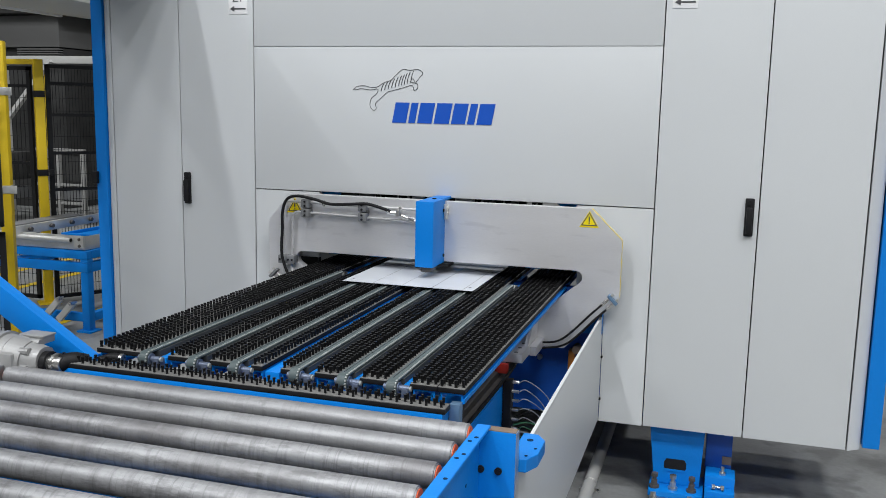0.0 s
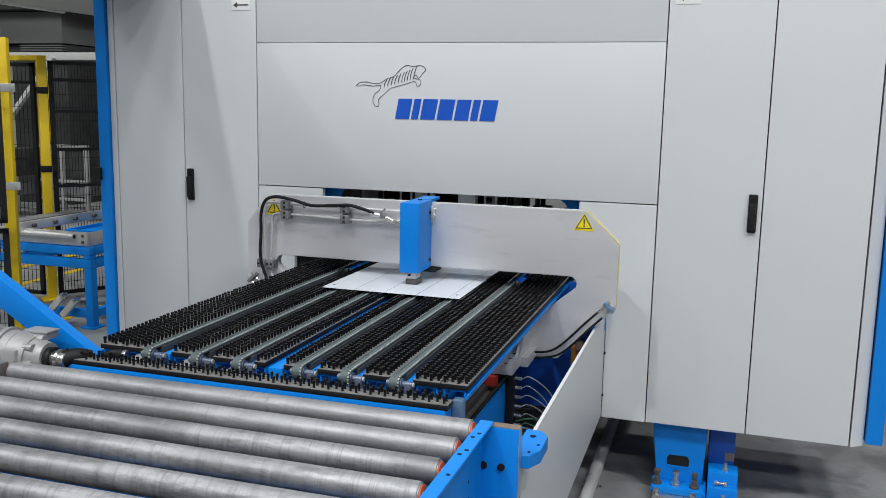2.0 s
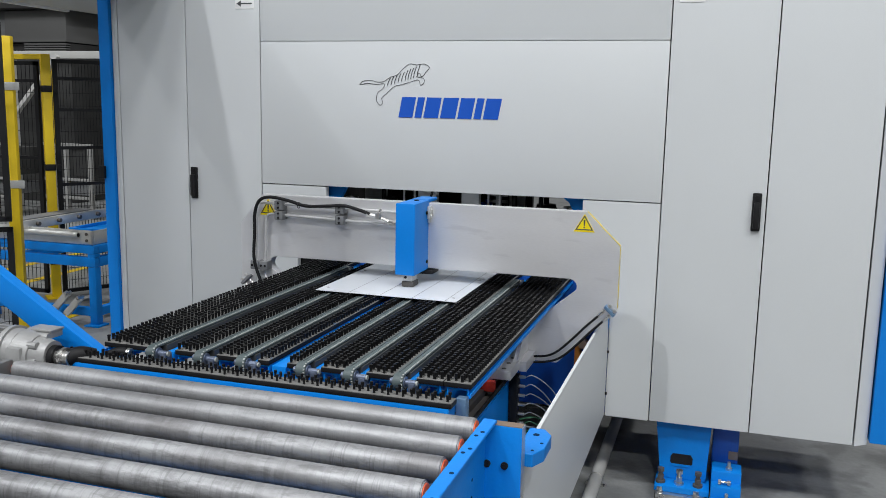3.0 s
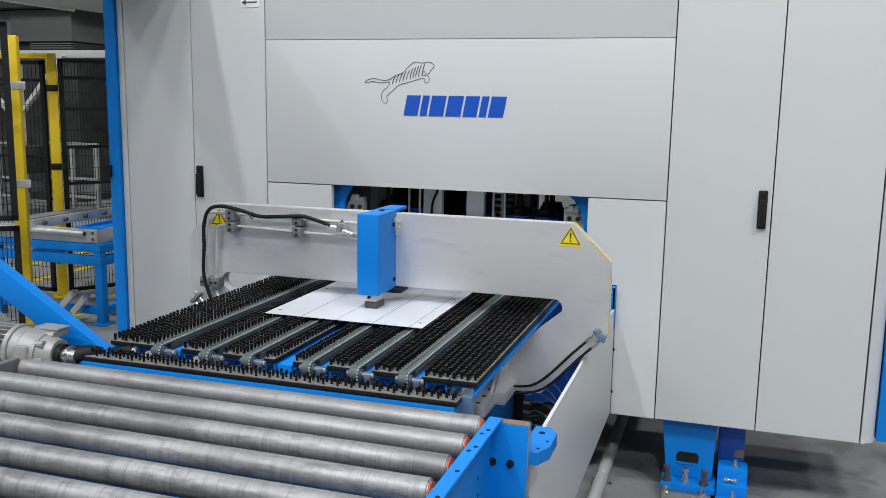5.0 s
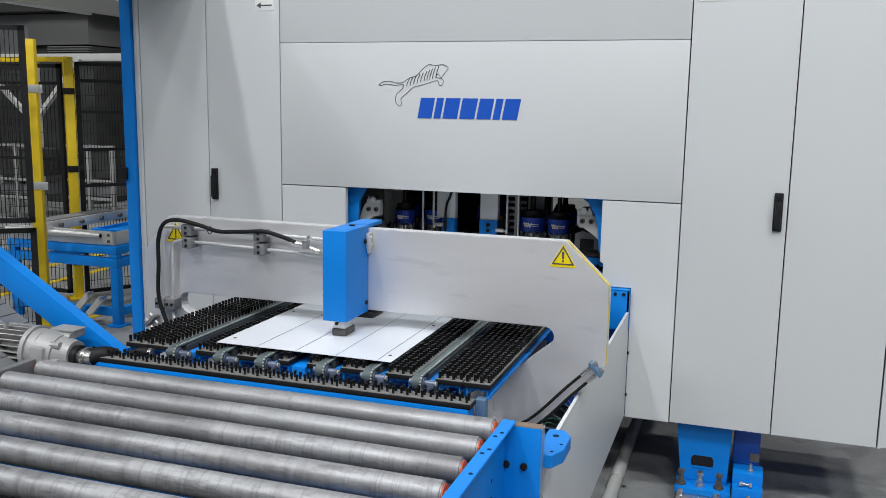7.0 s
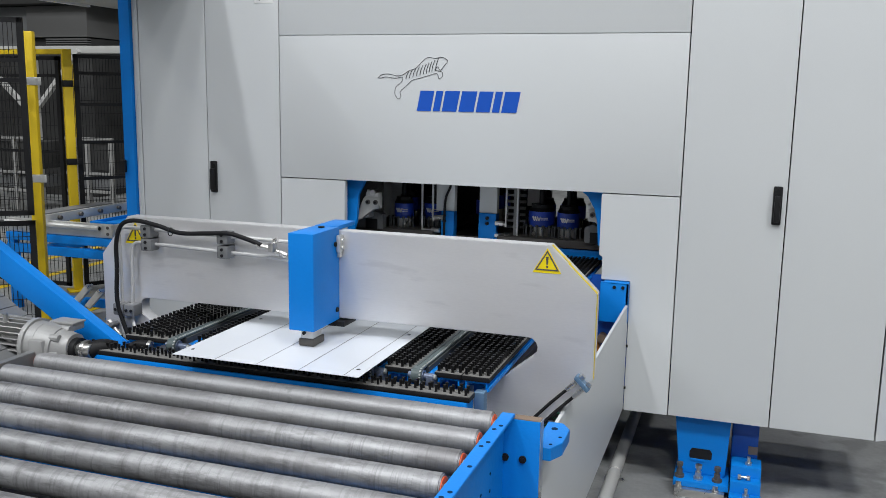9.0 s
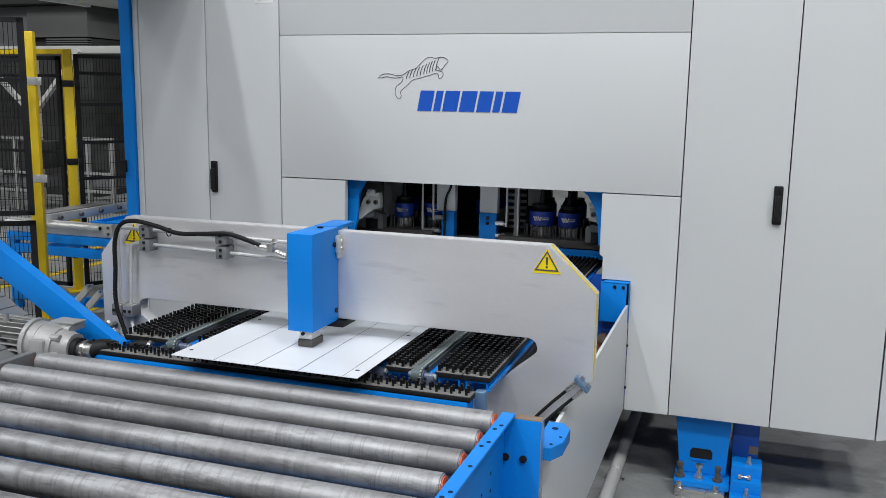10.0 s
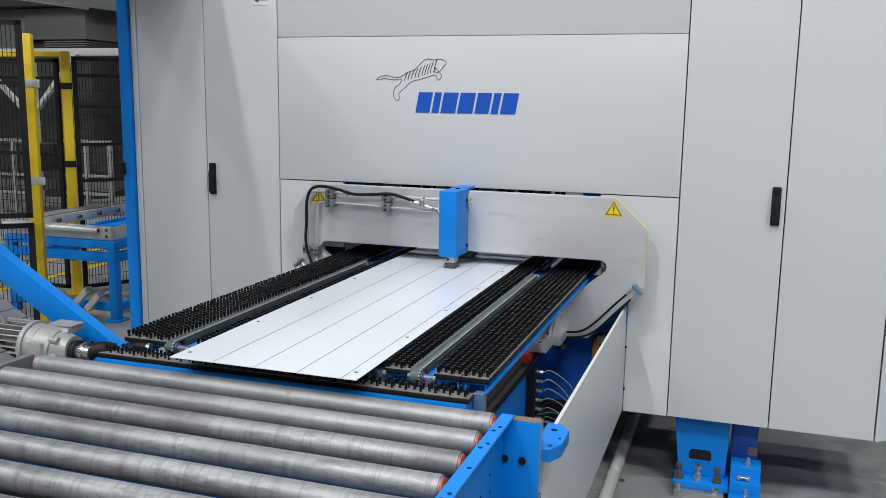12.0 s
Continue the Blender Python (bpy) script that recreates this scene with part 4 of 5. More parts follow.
def warning_sign(cx, cz, s):
    bm = B()
    prism(bm, [(cx - s * 0.52, cz - s * 0.43), (cx + s * 0.52, cz - s * 0.43), (cx, cz + s * 0.47)], G0 - 0.0012, G0 - 0.0004)
    p = part("warning_sign", bm, M_SIGN, gantry, "yellow triangular warning sticker")
    bm = B()
    o, i_ = 0.44, 0.80
    tri = lambda k: [(cx - s * k, cz - s * (k * 0.83) + 0.002), (cx + s * k, cz - s * (k * 0.83) + 0.002), (cx, cz + s * k * 0.9)]
    a = tri(o)
    gx, gz = sum(q[0] for q in a) / 3, sum(q[1] for q in a) / 3
    b2 = [(gx + (q[0] - gx) * i_, gz + (q[1] - gz) * i_) for q in a]
    for k in range(3):
        prism(bm, [a[k], a[(k + 1) % 3], b2[(k + 1) % 3], b2[k]], G0 - 0.0022, G0 - 0.0014)
    prism(bm, [(cx - 0.0035, cz + s * 0.16), (cx + 0.0035, cz + s * 0.16), (cx + 0.002, cz - s * 0.12), (cx - 0.002, cz - s * 0.12)], G0 - 0.0022, G0 - 0.0014)
    prism(bm, [(cx + 0.0032 * math.cos(q), cz - s * 0.2 + 0.0032 * math.sin(q)) for q in np.linspace(0, 5.5, 8)], G0 - 0.0022, G0 - 0.0014)
    part("pictogram", bm, M_INK, p)


warning_sign(1.541, 1.182, 0.074)
warning_sign(0.250, 1.172, 0.074)
bm = B()
d = Vector((1.674 - 1.548, 0, 1.105 - 1.224))
box(bm, 0.001, d.length * 0.42, 0.012, 0.024, 0.0006, 0.0014, Matrix.Translation((1.548, G0, 1.224)) @ pose(0, 0, 0, 0, math.degrees(math.atan2(-d.z, d.x)), 0))
box(bm, d.length * 0.38, d.length, 0.0, 0.013, 0.0006, 0.0016, Matrix.Translation((1.548, G0, 1.224)) @ pose(0, 0, 0, 0, math.degrees(math.atan2(-d.z, d.x)), 0))
box(bm, 1.6746, 1.6754, G0 + 0.001, G0 + 0.012, 0.875, 1.104)
pieces("edge_tape", bm, M_SIGN, gantry, "yellow edge tape")

# ---- the sheet being pulled ----
sheet = thing("metal_sheet", "white painted metal sheet with four thin grey bend lines", "metal sheet")
SX0, SX1, SY0, SY1, SZ = 0.612, 1.151, -0.405, 1.60, 0.9175
part("sheet_plate", box(B(), SX0, SX1, SY0, SY1, SZ, SZ + 0.0015), M_SHEET, sheet)
bm = B()
for x in (0.742, 0.864, 0.987, 1.110):
    box(bm, x - 0.0011, x + 0.0011, SY0 + 0.002, SY1, SZ + 0.0012, SZ + 0.0019)
pieces("bend_line", bm, M_PROFILE, sheet, "thin grey bend line")
for k in range(6):
    for x in (SX0 + 0.024, SX1 - 0.026):
        part("punched_hole", rod(B(), (x, SY0 + 0.058 + k * 0.356, SZ + 0.0010), (x, SY0 + 0.058 + k * 0.356, SZ + 0.0019), 0.0055, 12), M_BLACK, sheet)


# ---- roller conveyor ----
rollers = thing("roller_conveyor", "roller conveyor of worn zinc steel rollers in a blue frame", "roller conveyor", at=(0.85, -2.1, 0))
RX0, RX1, RR = 0.158, 1.494, 0.029
bm = B()
rod(bm, (RX0, 0, 0), (RX1, 0, 0), RR, 48)
es = [e for e in bm.edges if e.calc_face_angle(0) > 1.0]
bmesh.ops.bevel(bm, geom=es, offset=0.003, segments=2, affect="EDGES")
roll_me = mesh_of("roller", bm, M_ROLL)
roll_new_me = roll_me.copy()
roll_new_me.materials[0] = M_ROLL_NEW
bm = B()
rod(bm, (RX1, 0, 0), (RX1 + 0.0025, 0, 0), 0.0232, 32)
seal_me = mesh_of("bearing_seal", bm, M_ORANGE)
seal_left_me = mesh_of("bearing_seal", rod(B(), (RX0, 0, 0), (RX0 - 0.003, 0, 0), 0.0232, 32), M_ORANGE)
bm = B()
rod(bm, (RX0 - 0.03, 0, 0), (RX1 + 0.03, 0, 0), 0.009, 12)
axle_me = mesh_of("axle", bm, M_STEEL)
for k in range(9):
    r_ = new("roller", roll_new_me if k < 2 else roll_me)
    r_.parent = rollers
    r_.matrix_parent_inverse = Matrix.Translation(-rollers.location)
    r_.location = (0, -1.678 - 0.1235 * k, 0.8418)
    r_.rotation_euler = (0.7 * k, 0, 0)
    for nm, me in (("bearing_seal", seal_me), ("bearing_seal", seal_left_me), ("axle", axle_me)):
        s_ = new(nm, me)
        s_.parent = r_
sb = part("side_beam", prism(B(), [(1.531, 0.60), (1.538, 0.60), (1.538, 0.893), (1.562, 0.893), (1.562, 0.900), (1.531, 0.900)], -3.0, -1.745, 0.0012), M_BLUE, rollers, "blue folded side beam with bolt holes")
for y in (-1.83, -1.855, -1.93, -1.955, -2.06, -2.18, -2.205, -2.33):
    rim = part("hole", rod(B(), (1.551 if y in (-1.83, -1.93, -2.06, -2.18) else 1.543, y, 0.8995), (1.551 if y in (-1.83, -1.93, -2.06, -2.18) else 1.543, y, 0.9006), 0.005, 12), M_HOLE, sb)
for y, z in ((-1.86, 0.80), (-1.86, 0.76), (-1.93, 0.78), (-1.98, 0.74), (-2.02, 0.80), (-2.08, 0.76), (-2.15, 0.79), (-2.2, 0.74), (-2.28, 0.8)):
    part("hole", rod(B(), (1.5375, y, z), (1.5387, y, z), 0.004, 12), M_HOLE, sb)
ep = part("end_plate", box(B(), 1.535, 1.622, -1.752, -1.722, 0.50, 0.889, bevel=0.0015), M_BLUE, rollers, "thick blue end plate")
part("raw_top", box(B(), 1.536, 1.621, -1.751, -1.723, 0.888, 0.8905), M_BROWN, ep, "unpainted sawn top edge")
part("raw_side", box(B(), 1.6215, 1.6235, -1.751, -1.723, 0.50, 0.889), M_STEEL, ep, "unpainted sawn side edge")
for x in (1.543, 1.584):
    bm = B()
    rod(bm, (x, -1.757, 0.797), (x, -1.751, 0.797), 0.0085, 20)
    rod(bm, (x, -1.759, 0.797), (x, -1.756, 0.797), 0.006, 6)
    part("socket_bolt", bm, M_RUBBER, ep)
bm = B()
v = [(1.600, -1.556), (1.638, -1.556), (1.660, -1.590), (1.660, -1.680), (1.641, -1.722), (1.600, -1.722)]
top = [bm.verts.new((x, y, 0.820)) for x, y in v]
f = bm.faces.new(top)
r = bmesh.ops.extrude_face_region(bm, geom=[f])
bmesh.ops.translate(bm, verts=[q for q in r["geom"] if isinstance(q, bmesh.types.BMVert)], vec=(0, 0, -0.032))
bmesh.ops.recalc_face_normals(bm, faces=bm.faces)
bmesh.ops.bevel(bm, geom=list(bm.edges), offset=0.0015, segments=1, affect="EDGES")
lug = part("lug", bm, M_BLUE, rollers, "blue lug plate with clipped corners")
bm = B()
for x, y, q in ((1.625, -1.60, 0.008), (1.648, -1.65, 0.004), (1.636, -1.70, 0.004)):
    rod(bm, (x, y, 0.8195), (x, y, 0.8208), q, 12)
pieces("hole", bm, M_HOLE, lug)
part("foot_rib", box(B(), 1.535, 1.60, -1.93, -1.90, 0.55, 0.70, bevel=0.002), M_BLUE, rollers)
part("side_beam", prism(B(), [(0.152, 0.60), (0.146, 0.60), (0.146, 0.868), (0.128, 0.868), (0.128, 0.873), (0.152, 0.873)], -3.0, -1.645, 0.0012), M_PROFILE, rollers, "bare grey steel side beam")
for y in (-2.9, -1.9):
    for x in (0.12, 1.50):
        part("leg", box(B(), x - 0.03, x + 0.03, y - 0.03, y + 0.03, 0.0, 0.62, bevel=0.003), M_BLUE, rollers)
part("cross_tie", box(B(), 0.153, 1.53, -2.126, -2.094, 0.735, 0.784, bevel=0.003), M_BLUE, rollers)
# added tray, black to deepen the shade between the rollers
part("bed_pan", box(B(), 0.155, 1.512, -2.9, -1.66, 0.60, 0.61), M_BLACK, rollers, "black tray added under the rollers to keep their gaps dark")


# ---- scrap conveyor and its gear motor ----
scrap = thing("scrap_conveyor", "inclined scrap conveyor with a blue side plate and grey slatted belt", "scrap conveyor", at=(-0.3, -1.7, 0))
L = 1.9
ang = 31.0
base = Matrix.Translation((0.318, -1.5, 0.843)) @ pose(0, 0, 0, 0, ang, 0)
bm = B()
box(bm, -L, 0.0, -0.004, 0.008, -0.078, 0.0, base, bevel=0.001)
box(bm, -L, 0.0, 0.004, 0.036, -0.004, 0.0, base, bevel=0.001)
part("side_plate", bm, M_BLUE, scrap)
slat_me = mesh_of("belt_slat", box(B(), -0.024, 0.024, -0.44, -0.012, -0.006, 0.004, bevel=0.003), M_PROFILE)
for k in range(26):
    s_ = new("belt_slat", slat_me)
    s_.parent = scrap
    s_.matrix_parent_inverse = Matrix.Translation(-scrap.location)
    s_.matrix_basis = base @ Matrix.Translation((-0.12 - k * 0.05, 0, -0.118))
part("lower_frame", box(B(), -L, -0.05, -0.46, -0.01, -0.24, -0.155, base, bevel=0.003), M_DBLUE, scrap)
part("leg", box(B(), -1.05, -0.97, -1.75, -1.67, 0.0, 1.3, bevel=0.003), M_BLUE, scrap)
part("leg", box(B(), -0.15, -0.09, -1.75, -1.69, 0.0, 0.80, bevel=0.003), M_BLUE, scrap)
motor = thing("gear_motor", "silver painted gear motor with cooling fins and a short drive shaft", "gear motor", at=(0.05, -1.62, 0.8))
M_SILVER = mat("silver_motor_paint", (0.33, 0.33, 0.325), 0.45, 0.3, var=0.12, scale=14, fine=120, bump=0.04)
my, mz = -1.62, 0.870
bm = B()
rod(bm, (-0.20, my, mz), (0.05, my, mz), 0.047, 32)
mb = part("motor_body", bm, M_SILVER, motor)
for k in range(26):
    a = 2 * math.pi * k / 26
    part("fin", box(B(), -0.17, 0.045, -0.0014, 0.0014, 0.045, 0.071, Matrix.Translation((0, my, mz)) @ pose(0, 0, 0, math.degrees(a), 0, 0)), M_SILVER, mb)
part("fan_cover", rod(B(), (-0.26, my, mz), (-0.17, my, mz), 0.071, 32), M_SILVER, motor)
bm = B()
rod(bm, (0.045, my, mz), (0.06, my, mz), 0.073, 32)
rod(bm, (0.06, my, mz), (0.085, my, mz), 0.066, 32, 0.062)
rod(bm, (0.085, my, mz), (0.14, my, mz - 0.004), 0.064, 32, 0.058)
box(bm, 0.078, 0.13, my - 0.068, my + 0.055, mz - 0.05, mz + 0.03, bevel=0.012)
part("gear_case", bm, M_SILVER, motor)
bm = B()
rod(bm, (0.138, my, mz), (0.188, my, mz), 0.052, 32, 0.040)
flange_ = part("output_flange", bm, M_SILVER, motor)
for k in range(6):
    a = k * math.pi / 3 + 0.3
    part("flange_bolt", rod(B(), (0.135, my + 0.048 * math.cos(a), mz + 0.048 * math.sin(a)), (0.165, my + 0.048 * math.cos(a), mz + 0.048 * math.sin(a)), 0.011, 10), M_SILVER, flange_)
part("shaft_seal", rod(B(), (0.188, my, mz - 0.004), (0.206, my, mz - 0.004), 0.033, 24), M_BLACK, motor)
bm = B()
rod(bm, (0.2, my, mz - 0.004), (0.25, my, mz - 0.004), 0.023, 24)
rod(bm, (0.222, my, mz - 0.004), (0.232, my, mz - 0.004), 0.030, 24)
part("drive_shaft", bm, M_STEEL, motor)
bm = B()
box(bm, 0.075, 0.155, my + 0.03, my + 0.08, mz + 0.035, mz + 0.056, bevel=0.006)
box(bm, 0.072, 0.158, my + 0.028, my + 0.082, mz + 0.055, mz + 0.061, bevel=0.002)
part("terminal_box", bm, M_SILVER, motor)
part("eye_bolt", rod(B(), (-0.03, my - 0.03, mz + 0.06), (-0.03, my - 0.03, mz + 0.085), 0.008, 8), M_STEEL, motor)
motor.location += Vector((0.045, 0, 0.006))
sl_ = thing("flexible_sleeve", "black flexible sleeve over the drive shaft", "sleeve", at=(0.3, -1.56, 0.85))
part("bellows", tube(B(), smooth_line([(0.280, my, mz + 0.000), (0.292, my + 0.010, mz + 0.006), (0.310, my + 0.026, mz + 0.008), (0.330, my + 0.05, mz - 0.002)], 8), 0.024, 16), M_RUBBER, sl_)
part("bellows", tube(B(), smooth_line([(0.365, -1.545, 0.872), (0.395, -1.54, 0.882), (0.425, -1.535, 0.878)], 8), 0.013, 16), M_RUBBER, sl_)
part("hose_clamp", rod(B(), (0.418, -1.536, 0.879), (0.428, -1.535, 0.878), 0.015, 16), M_STEEL, sl_, "bright steel hose clamp")


# ---- background: roller table, fence, hall fittings ----
bt = thing("transfer_table", "blue steel transfer table with aluminium tracks on top", "table", at=(-2.3, 1.9, 0))
part("front_tube", rod(B(), (-3.1, 1.455, 0.648), (-2.262, 1.455, 0.648), 0.020, 20), M_ALU2, bt, "aluminium tube")
part("tube_bore", rod(B(), (-2.263, 1.455, 0.648), (-2.260, 1.455, 0.648), 0.014, 16), M_BLACK, bt)
part("front_rail", box(B(), -3.1, -2.165, 1.475, 1.50, 0.580, 0.678, bevel=0.003), M_ALU2, bt, "bare aluminium edge rail")
ep2 = part("end_plate", box(B(), -2.245, -2.167, 1.466, 1.474, 0.590, 0.676, bevel=0.002), M_ALU2, bt)
for z in (0.61, 0.655):
    part("bolt", rod(B(), (-2.20, 1.460, z), (-2.20, 1.467, z), 0.011, 12), M_JAW, ep2)
part("side_rail", box(B(), -2.19, -2.165, 1.502, 3.0, 0.580, 0.674, bevel=0.003), M_ALU2, bt, "bare aluminium edge rail")
tb = part("track_beam", box(B(), -2.73, -2.705, 1.38, 3.2, 0.655, 0.722, bevel=0.003), M_ALU2, bt, "aluminium track beam with bolts")
for k in range(7):
    part("bolt", rod(B(), (-2.705, 1.56 + k * 0.215, 0.690), (-2.680, 1.56 + k * 0.215, 0.690), 0.015, 12), M_JAW, tb)
part("deck", box(B(), -2.60, -2.25, 1.80, 3.0, 0.600, 0.618, bevel=0.003), M_BLUE, bt)
part("deck_flange", box(B(), -2.62, -2.602, 1.80, 3.0, 0.600, 0.64, bevel=0.002), M_BLUE, bt)
part("deck_flange", box(B(), -2.62, -2.25, 1.78, 1.798, 0.600, 0.64, bevel=0.002), M_BLUE, bt)
part("top_frame", box(B(), -3.1, -2.13, 1.45, 1.50, 0.520, 0.576, bevel=0.004), M_BLUE, bt)
part("top_frame", box(B(), -2.19, -2.13, 1.502, 3.0, 0.520, 0.576, bevel=0.004), M_BLUE, bt)
part("lower_frame", box(B(), -3.1, -2.13, 1.452, 1.502, 0.425, 0.492, bevel=0.004), M_BLUE, bt)
part("lower_frame", box(B(), -2.185, -2.13, 1.504, 3.0, 0.425, 0.492, bevel=0.004), M_BLUE, bt)
part("lower_frame", box(B(), -2.8, -2.75, 1.504, 3.0, 0.425, 0.492, bevel=0.004), M_BLUE, bt)
part("top_board", box(B(), -2.98, -2.83, 1.55, 2.30, 0.700, 0.712, bevel=0.003), M_PROFILE, bt, "pale slotted board")
for x, y in ((-2.16, 1.482), (-2.16, 2.95), (-3.06, 1.482), (-3.06, 2.95)):
    for z0, z1 in ((0.0, 0.424), (0.493, 0.519)):
        part("leg", box(B(), x - 0.03, x + 0.03, y - 0.029, y + 0.03, z0, z1, bevel=0.003), M_BLUE, bt)
part("foot_plate", box(B(), -2.22, -2.10, 1.42, 1.54, 0.0, 0.012, bevel=0.002), M_BLUE, bt)
part("lower_tie", box(B(), -2.187, -2.133, 1.515, 2.9, 0.07, 0.13, bevel=0.003), M_BLUE, bt)
part("lower_tie", box(B(), -3.03, -2.192, 1.46, 1.50, 0.07, 0.13, bevel=0.003), M_BLUE, bt)
for x, y, z in ((-2.385, 1.40, 0.18), (-2.28, 1.40, 0.155)):
    q = Matrix.Translation((x, y, z)) @ pose(0, 0, 0, 0, 42, 12)
    part("swing_arm", box(B(), -0.022, 0.022, -0.02, 0.02, -0.085, 0.075, q, bevel=0.004), M_OFFWHITE, bt, "pale swing arm")
    part("arm_pin", rod(B(), (x + 0.055, y - 0.03, z + 0.06), (x + 0.055, y + 0.03, z + 0.06), 0.012, 10), M_STEEL, bt)


def fence_post(x, y, h, turn):
    p = thing("fence_post", "yellow square steel fence post", "fence post", "safety fence posts", at=(x, y, 0))
    m = Matrix.Translation((x, y, 0)) @ pose(0, 0, 0, 0, 0, turn)
    part("upright", box(B(), -0.034, 0.034, -0.034, 0.034, 0.0, h, m, bevel=0.005), M_YELLOW, p)
    part("foot_plate", box(B(), -0.08, 0.08, -0.08, 0.08, 0.0, 0.01, m, bevel=0.002), M_YELLOW, p)
    for z in (0.30, 1.05, 1.66):
        bm = B()
        box(bm, -0.039, 0.039, -0.039, 0.039, z - 0.025, z + 0.025, m, bevel=0.003)
        box(bm, 0.04, 0.075, -0.05, -0.035, z - 0.025, z + 0.025, m, bevel=0.003)
        part("panel_clip", bm, M_BLACK if y > 1.5 else M_ALU2, p, "fence panel clip")
    return p


def mesh_panel(x0, y0, x1, y1, z0, z1, step=0.025, bars=()):
    p = thing("mesh_panel", "black welded wire mesh fence panel in a tube frame", "fence panel", "safety fence panels", at=((x0 + x1) / 2, (y0 + y1) / 2, z0))
    d = Vector((x1 - x0, y1 - y0, 0))
    m = Matrix.Translation((x0, y0, 0)) @ pose(0, 0, 0, 0, 0, math.degrees(math.atan2(d.y, d.x)))
    w = d.length
    bm = B()
    for a, b2, c, e in ((0, 0.035, z0, z1), (w - 0.035, w, z0, z1), (0, w, z1 - 0.03, z1), (0, w, z0, z0 + 0.03)):
        box(bm, a, b2, -0.012, 0.012, c, e, m)
    for z in bars:
        box(bm, 0.035, w - 0.035, -0.010, 0.010, z - 0.012, z + 0.012, m)
    part("tube_frame", bm, M_BLACK, p)
    verts, faces = [], []

    def wire(a, b2, c, e, t):
        k = len(verts)
        for y in (-t, t):
            verts.extend(m @ Vector(q) for q in ((a, y, c), (b2, y, c), (b2, y, e), (a, y, e)))
        faces.extend(tuple(k + i for i in f) for f in ((0, 1, 2, 3), (7, 6, 5, 4), (0, 4, 5, 1), (1, 5, 6, 2), (2, 6, 7, 3), (3, 7, 4, 0)))

    for i in range(1, int(w / step)):
        wire(i * step - 0.0019, i * step + 0.0019, z0, z1, 0.0015)
    for i in range(1, int((z1 - z0) / 0.1)):
        wire(0, w, z0 + i * 0.1 - 0.0015, z0 + i * 0.1 + 0.0015, 0.0022)
    me = bpy.data.meshes.new("wire_mesh")
    me.from_pydata([tuple(v) for v in verts], [], faces)
    me.materials.append(M_BLACK)
    ob = new("wire_mesh", me)
    ob.parent = p
    ob.matrix_parent_inverse = Matrix.Translation(-p.location)
    tagged(ob, kind="stuff")


fence_post(-2.27, 0.905, 1.965, 28)
fence_post(-3.06, 2.12, 1.925, 50)
rail = thing("fence_rail", "yellow top rail between two fence posts", "fence rail", at=(-3.8, 2.12, 1.9))
part("rail_tube", box(B(), -4.6, -3.05, 2.09, 2.15, 1.885, 1.925, bevel=0.004), M_YELLOW, rail)
mesh_panel(-3.13, 2.12, -4.6, 2.12, 0.03, 1.87, 0.04, (1.72, 1.12))
mesh_panel(-3.03, 2.16, -1.75, 4.2, 0.03, 1.89, 0.025, (1.745, 1.50, 1.20, 0.91))
mesh_panel(-3.5, -0.3, -2.13, 0.725, 0.84, 2.03, 0.025, (1.78, 1.66))
mesh_panel(-3.5, -0.25, -2.16, 0.76, 0.0, 0.80)

# distant hall fittings behind the fence
for x, y, w in ((-9.6, 7.2, 0.5), (-7.0, 8.6, 0.3), (-6.2, 8.8, 0.22)):
    solid("hall_column", box(B(), x - w / 2, x + w / 2, y - 0.2, y + 0.2, 0, 13, bevel=0.01), M_DARKWALL, "dark painted steel hall column", "column", "hall columns")
hm = thing("louvred_housing", "dull grey louvred machine housing in the dim hall", "machine", at=(-8.3, 8.0, 0))
part("cabinet", box(B(), -8.45, -7.33, 7.4, 9.0, 2.40, 2.86, bevel=0.02), M_GREYWALL, hm)
part("side_shaft", box(B(), -9.6, -8.47, 7.45, 9.0, 2.2, 2.86, bevel=0.02), M_PROFILE, hm)
part("top_duct", box(B(), -9.6, -7.0, 7.2, 9.0, 2.87, 3.4, bevel=0.02), M_DARKWALL, hm)
part("stand", box(B(), -9.2, -7.35, 7.5, 8.9, 0.0, 2.39, bevel=0.02), M_DARKWALL, hm)
for k in range(4):
    part("louvre", box(B(), -8.1, -7.34, 7.40, 7.495, 2.26 + k * 0.034, 2.278 + k * 0.034, bevel=0.004), M_GREYWALL, hm)
cb = thing("crane_frame", "off-white steel frame with diagonal braces across the hall", "frame", at=(-6.5, 6.4, 0))
part("top_beam", box(B(), -10.5, -2.5, 6.4, 6.52, 2.11, 2.21, bevel=0.01), M_OFFWHITE, cb)
for a, b2 in (((-7.35, 6.38, 1.38), (-6.62, 6.38, 2.15)), ((-8.45, 6.38, 2.15), (-7.55, 6.38, 1.35))):
    part("brace", tube(B(), [a, b2], 0.042, 4), M_OFFWHITE, cb)
for x in (-7.45, -10.2, -2.8):
    part("upright", box(B(), x - 0.04, x + 0.04, 6.4, 6.5, 0, 2.11, bevel=0.01), M_OFFWHITE, cb)
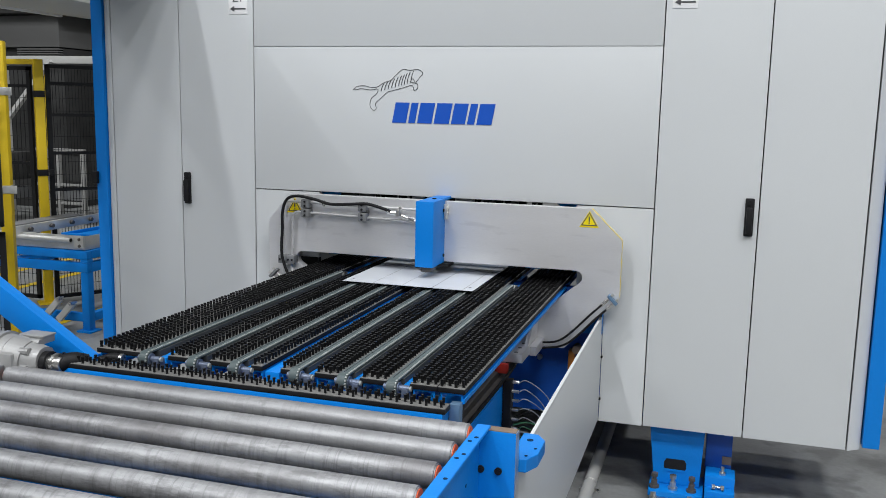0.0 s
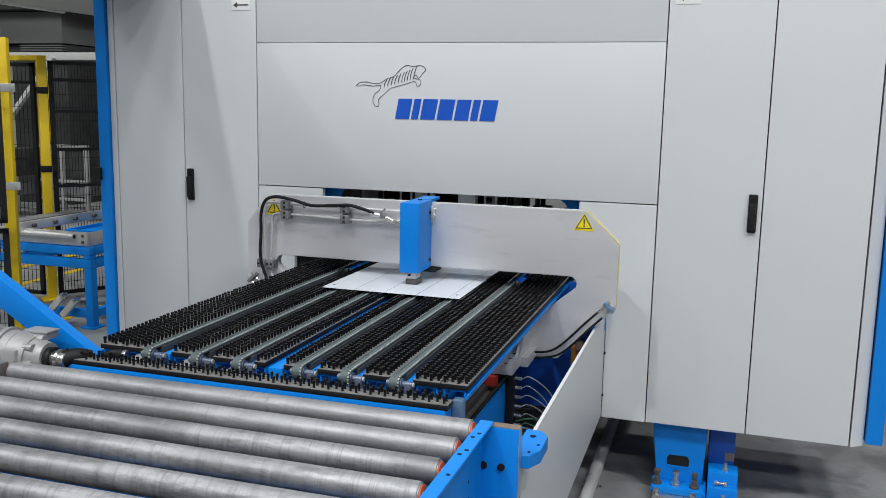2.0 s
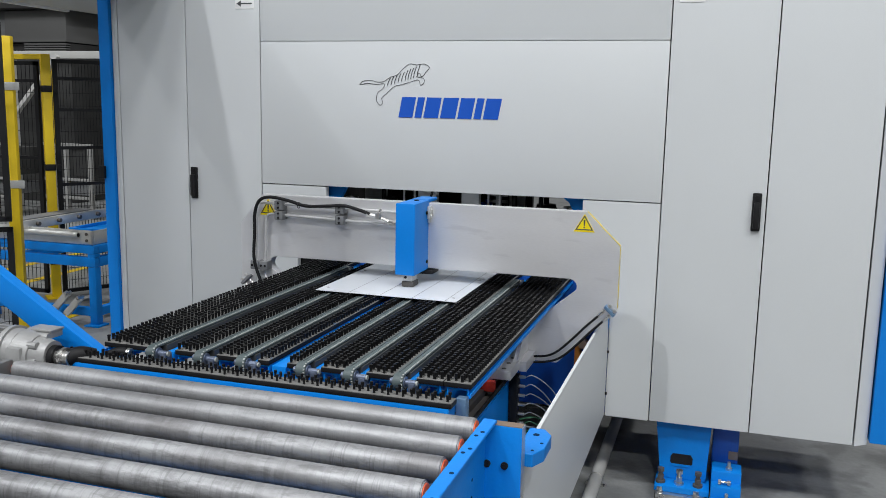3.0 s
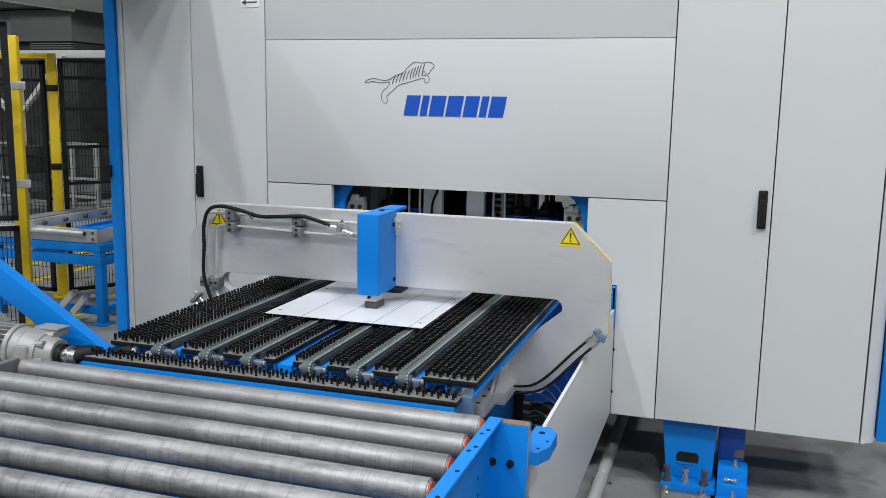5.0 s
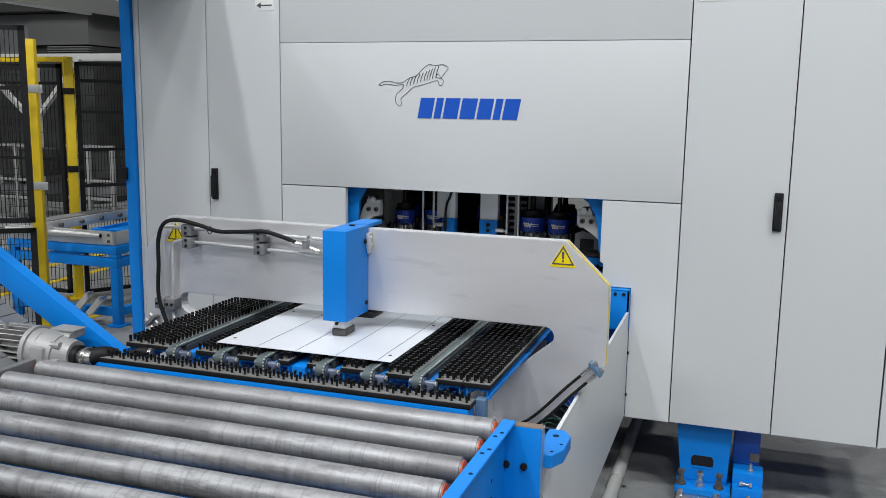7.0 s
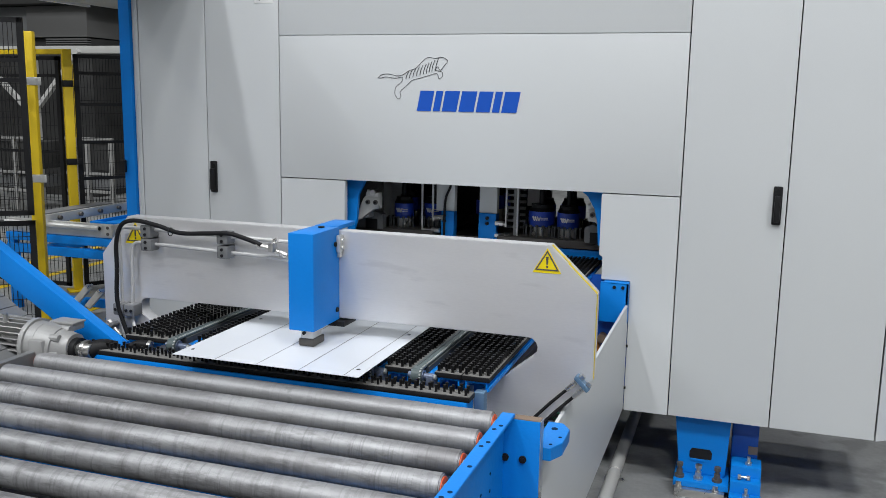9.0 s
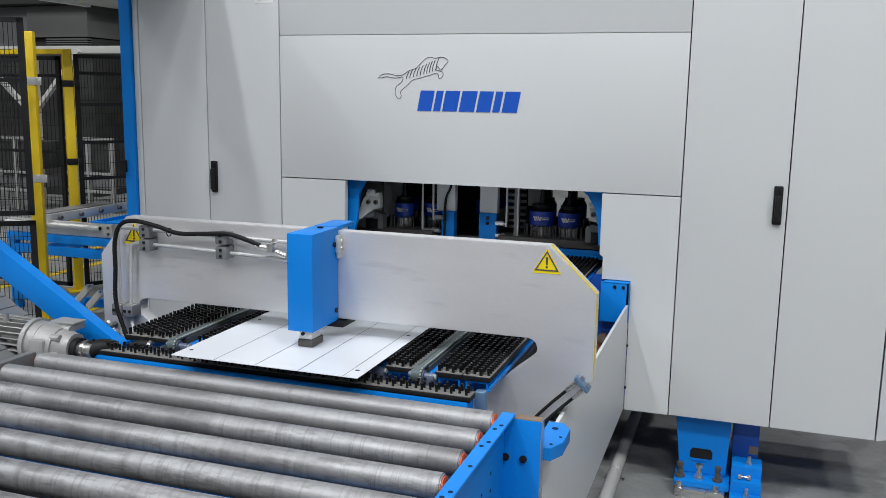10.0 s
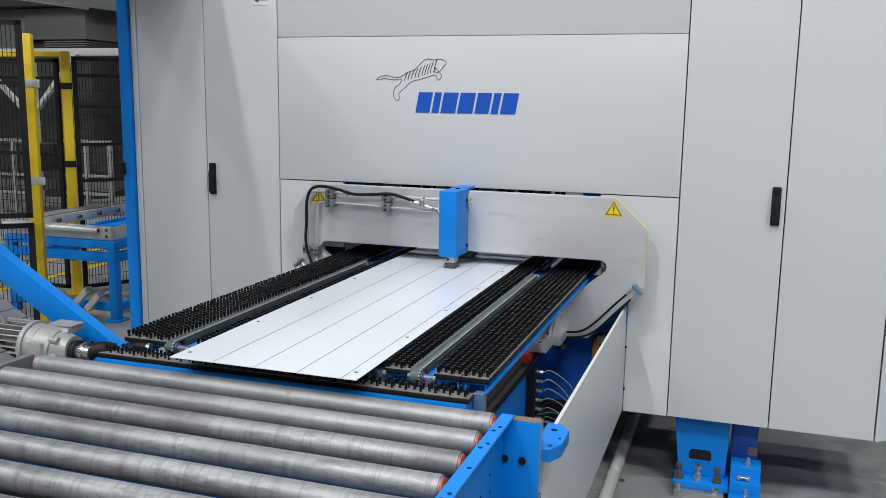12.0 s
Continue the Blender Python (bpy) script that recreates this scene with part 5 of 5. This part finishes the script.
for i in range(5):
    x, y = -8.6 + i * 0.95, 5.5 + i * 0.28
    rk = thing("storage_rack", "off-white steel rack frame standing in the dim hall", "rack", "hall racks", at=(x, y, 0))
    for dx in (0, 0.42, 0.8):
        part("upright", box(B(), x + dx - 0.022, x + dx + 0.022, y - 0.03, y + 0.03, 0, 1.0, bevel=0.004), M_RACK, rk)
    for z in (0.28, 0.52, 0.98):
        part("shelf_beam", box(B(), x, x + 0.8, y - 0.032, y + 0.028, z - 0.018, z + 0.018, bevel=0.004), M_RACK, rk)
    part("crate", box(B(), x + 0.08, x + 0.72, y + 0.04, y + 0.5, 0.31, 0.46, bevel=0.02), M_PROFILE, rk)
    part("crate", box(B(), x + 0.08, x + 0.72, y + 0.04, y + 0.5, 0.56, 0.93, bevel=0.02), M_DARKWALL, rk)
post = thing("marker_post", "slim yellow post on a steel base", "post", at=(-4.55, 3.92, 0))
part("lower_tube", rod(B(), (-4.55, 3.92, 0), (-4.55, 3.92, 1.12), 0.028, 14), M_STEEL, post)
part("upper_tube", box(B(), -4.567, -4.533, 3.903, 3.937, 1.12, 1.88, bevel=0.004), M_YELLOW, post)
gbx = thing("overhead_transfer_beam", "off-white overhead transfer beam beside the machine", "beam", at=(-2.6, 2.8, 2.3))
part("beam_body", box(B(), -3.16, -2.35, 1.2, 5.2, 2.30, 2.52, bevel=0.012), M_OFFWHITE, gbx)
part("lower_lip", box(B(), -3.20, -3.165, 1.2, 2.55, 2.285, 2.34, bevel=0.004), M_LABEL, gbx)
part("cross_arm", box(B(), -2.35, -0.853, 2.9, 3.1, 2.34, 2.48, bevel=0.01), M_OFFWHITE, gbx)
# added plate out of view; its edges cast the slanted shadows on the left doors
part("canopy_plate", box(B(), -1.0, -0.335, -2.3, -0.003, 2.30, 2.33, bevel=0.004), M_WHITE, machine, "unseen light grey plate added to cast shadows on the doors")


# ---- movement ----
GANTRY_Y = [(0, 0), (1.3, 0), (1.4, -0.052), (1.5, -0.153), (1.6, -0.206), (1.7, -0.214), (2.4, -0.222), (2.5, -0.234), (2.6, -0.276), (2.7, -0.290), (3.0, -0.298), (3.2, -0.312),
            (3.5, -0.318), (3.6, -0.37), (3.75, -0.48), (3.85, -0.50), (4.2, -0.505), (4.3, -0.55), (4.45, -0.67), (4.55, -0.695), (4.8, -0.700), (5.0, -0.704), (5.4, -0.714), (5.5, -0.762), (5.6, -0.886), (5.7, -1.000), (5.8, -1.036), (6.0, -1.040), (6.5, -1.050), (7.1, -1.060),
            (7.2, -1.108), (7.3, -1.190), (7.4, -1.240), (7.6, -1.250), (8.8, -1.254), (9.5, -1.264), (10.3, -1.266), (10.4, -1.256), (10.5, -1.166), (10.6, -1.026), (10.7, -0.872), (10.8, -0.722),
            (10.9, -0.582), (11.0, -0.438), (11.1, -0.288), (11.2, -0.150), (11.3, -0.045), (11.4, -0.010), (11.6, 0), (12, 0)]
JAW_Z = [(0, 0.026), (0.1, 0.024), (0.3, 0.004), (0.4, 0), (10.1, 0), (10.2, 0.012), (10.3, 0.026), (11.4, 0.026), (11.5, 0.012), (11.6, 0), (12, 0)]

LEFT_X = [(0, -0.01), (5.3, -0.012), (5.55, -0.075), (6.15, -0.072), (6.4, -0.025), (6.6, 0), (12, 0)]
RIGHT_X = [(0, -0.045), (4.8, -0.043), (5.2, -0.036), (5.6, 0), (5.8, 0.020), (6.2, 0.022), (6.4, -0.028), (6.6, -0.052), (7.0, -0.046), (8.8, -0.044), (9.0, 0), (10.3, 0.002), (10.6, -0.05), (12, -0.05)]


def motions():
    walk(left_unit, [(t, pose(x, 0, 0)) for t, x in LEFT_X])
    walk(right_unit, [(t, pose(x, 0, 0)) for t, x in RIGHT_X])
    walk(gantry, [(t, pose(0, y, 0)) for t, y in GANTRY_Y])
    walk(sheet, [(t, pose(0, y * 1.023, 0)) for t, y in GANTRY_Y if t <= 10.3] + [(12, pose(0, -1.266 * 1.023, 0))])
    walk(jaw, [(t, pose(0, 0, z)) for t, z in JAW_Z])


motions()
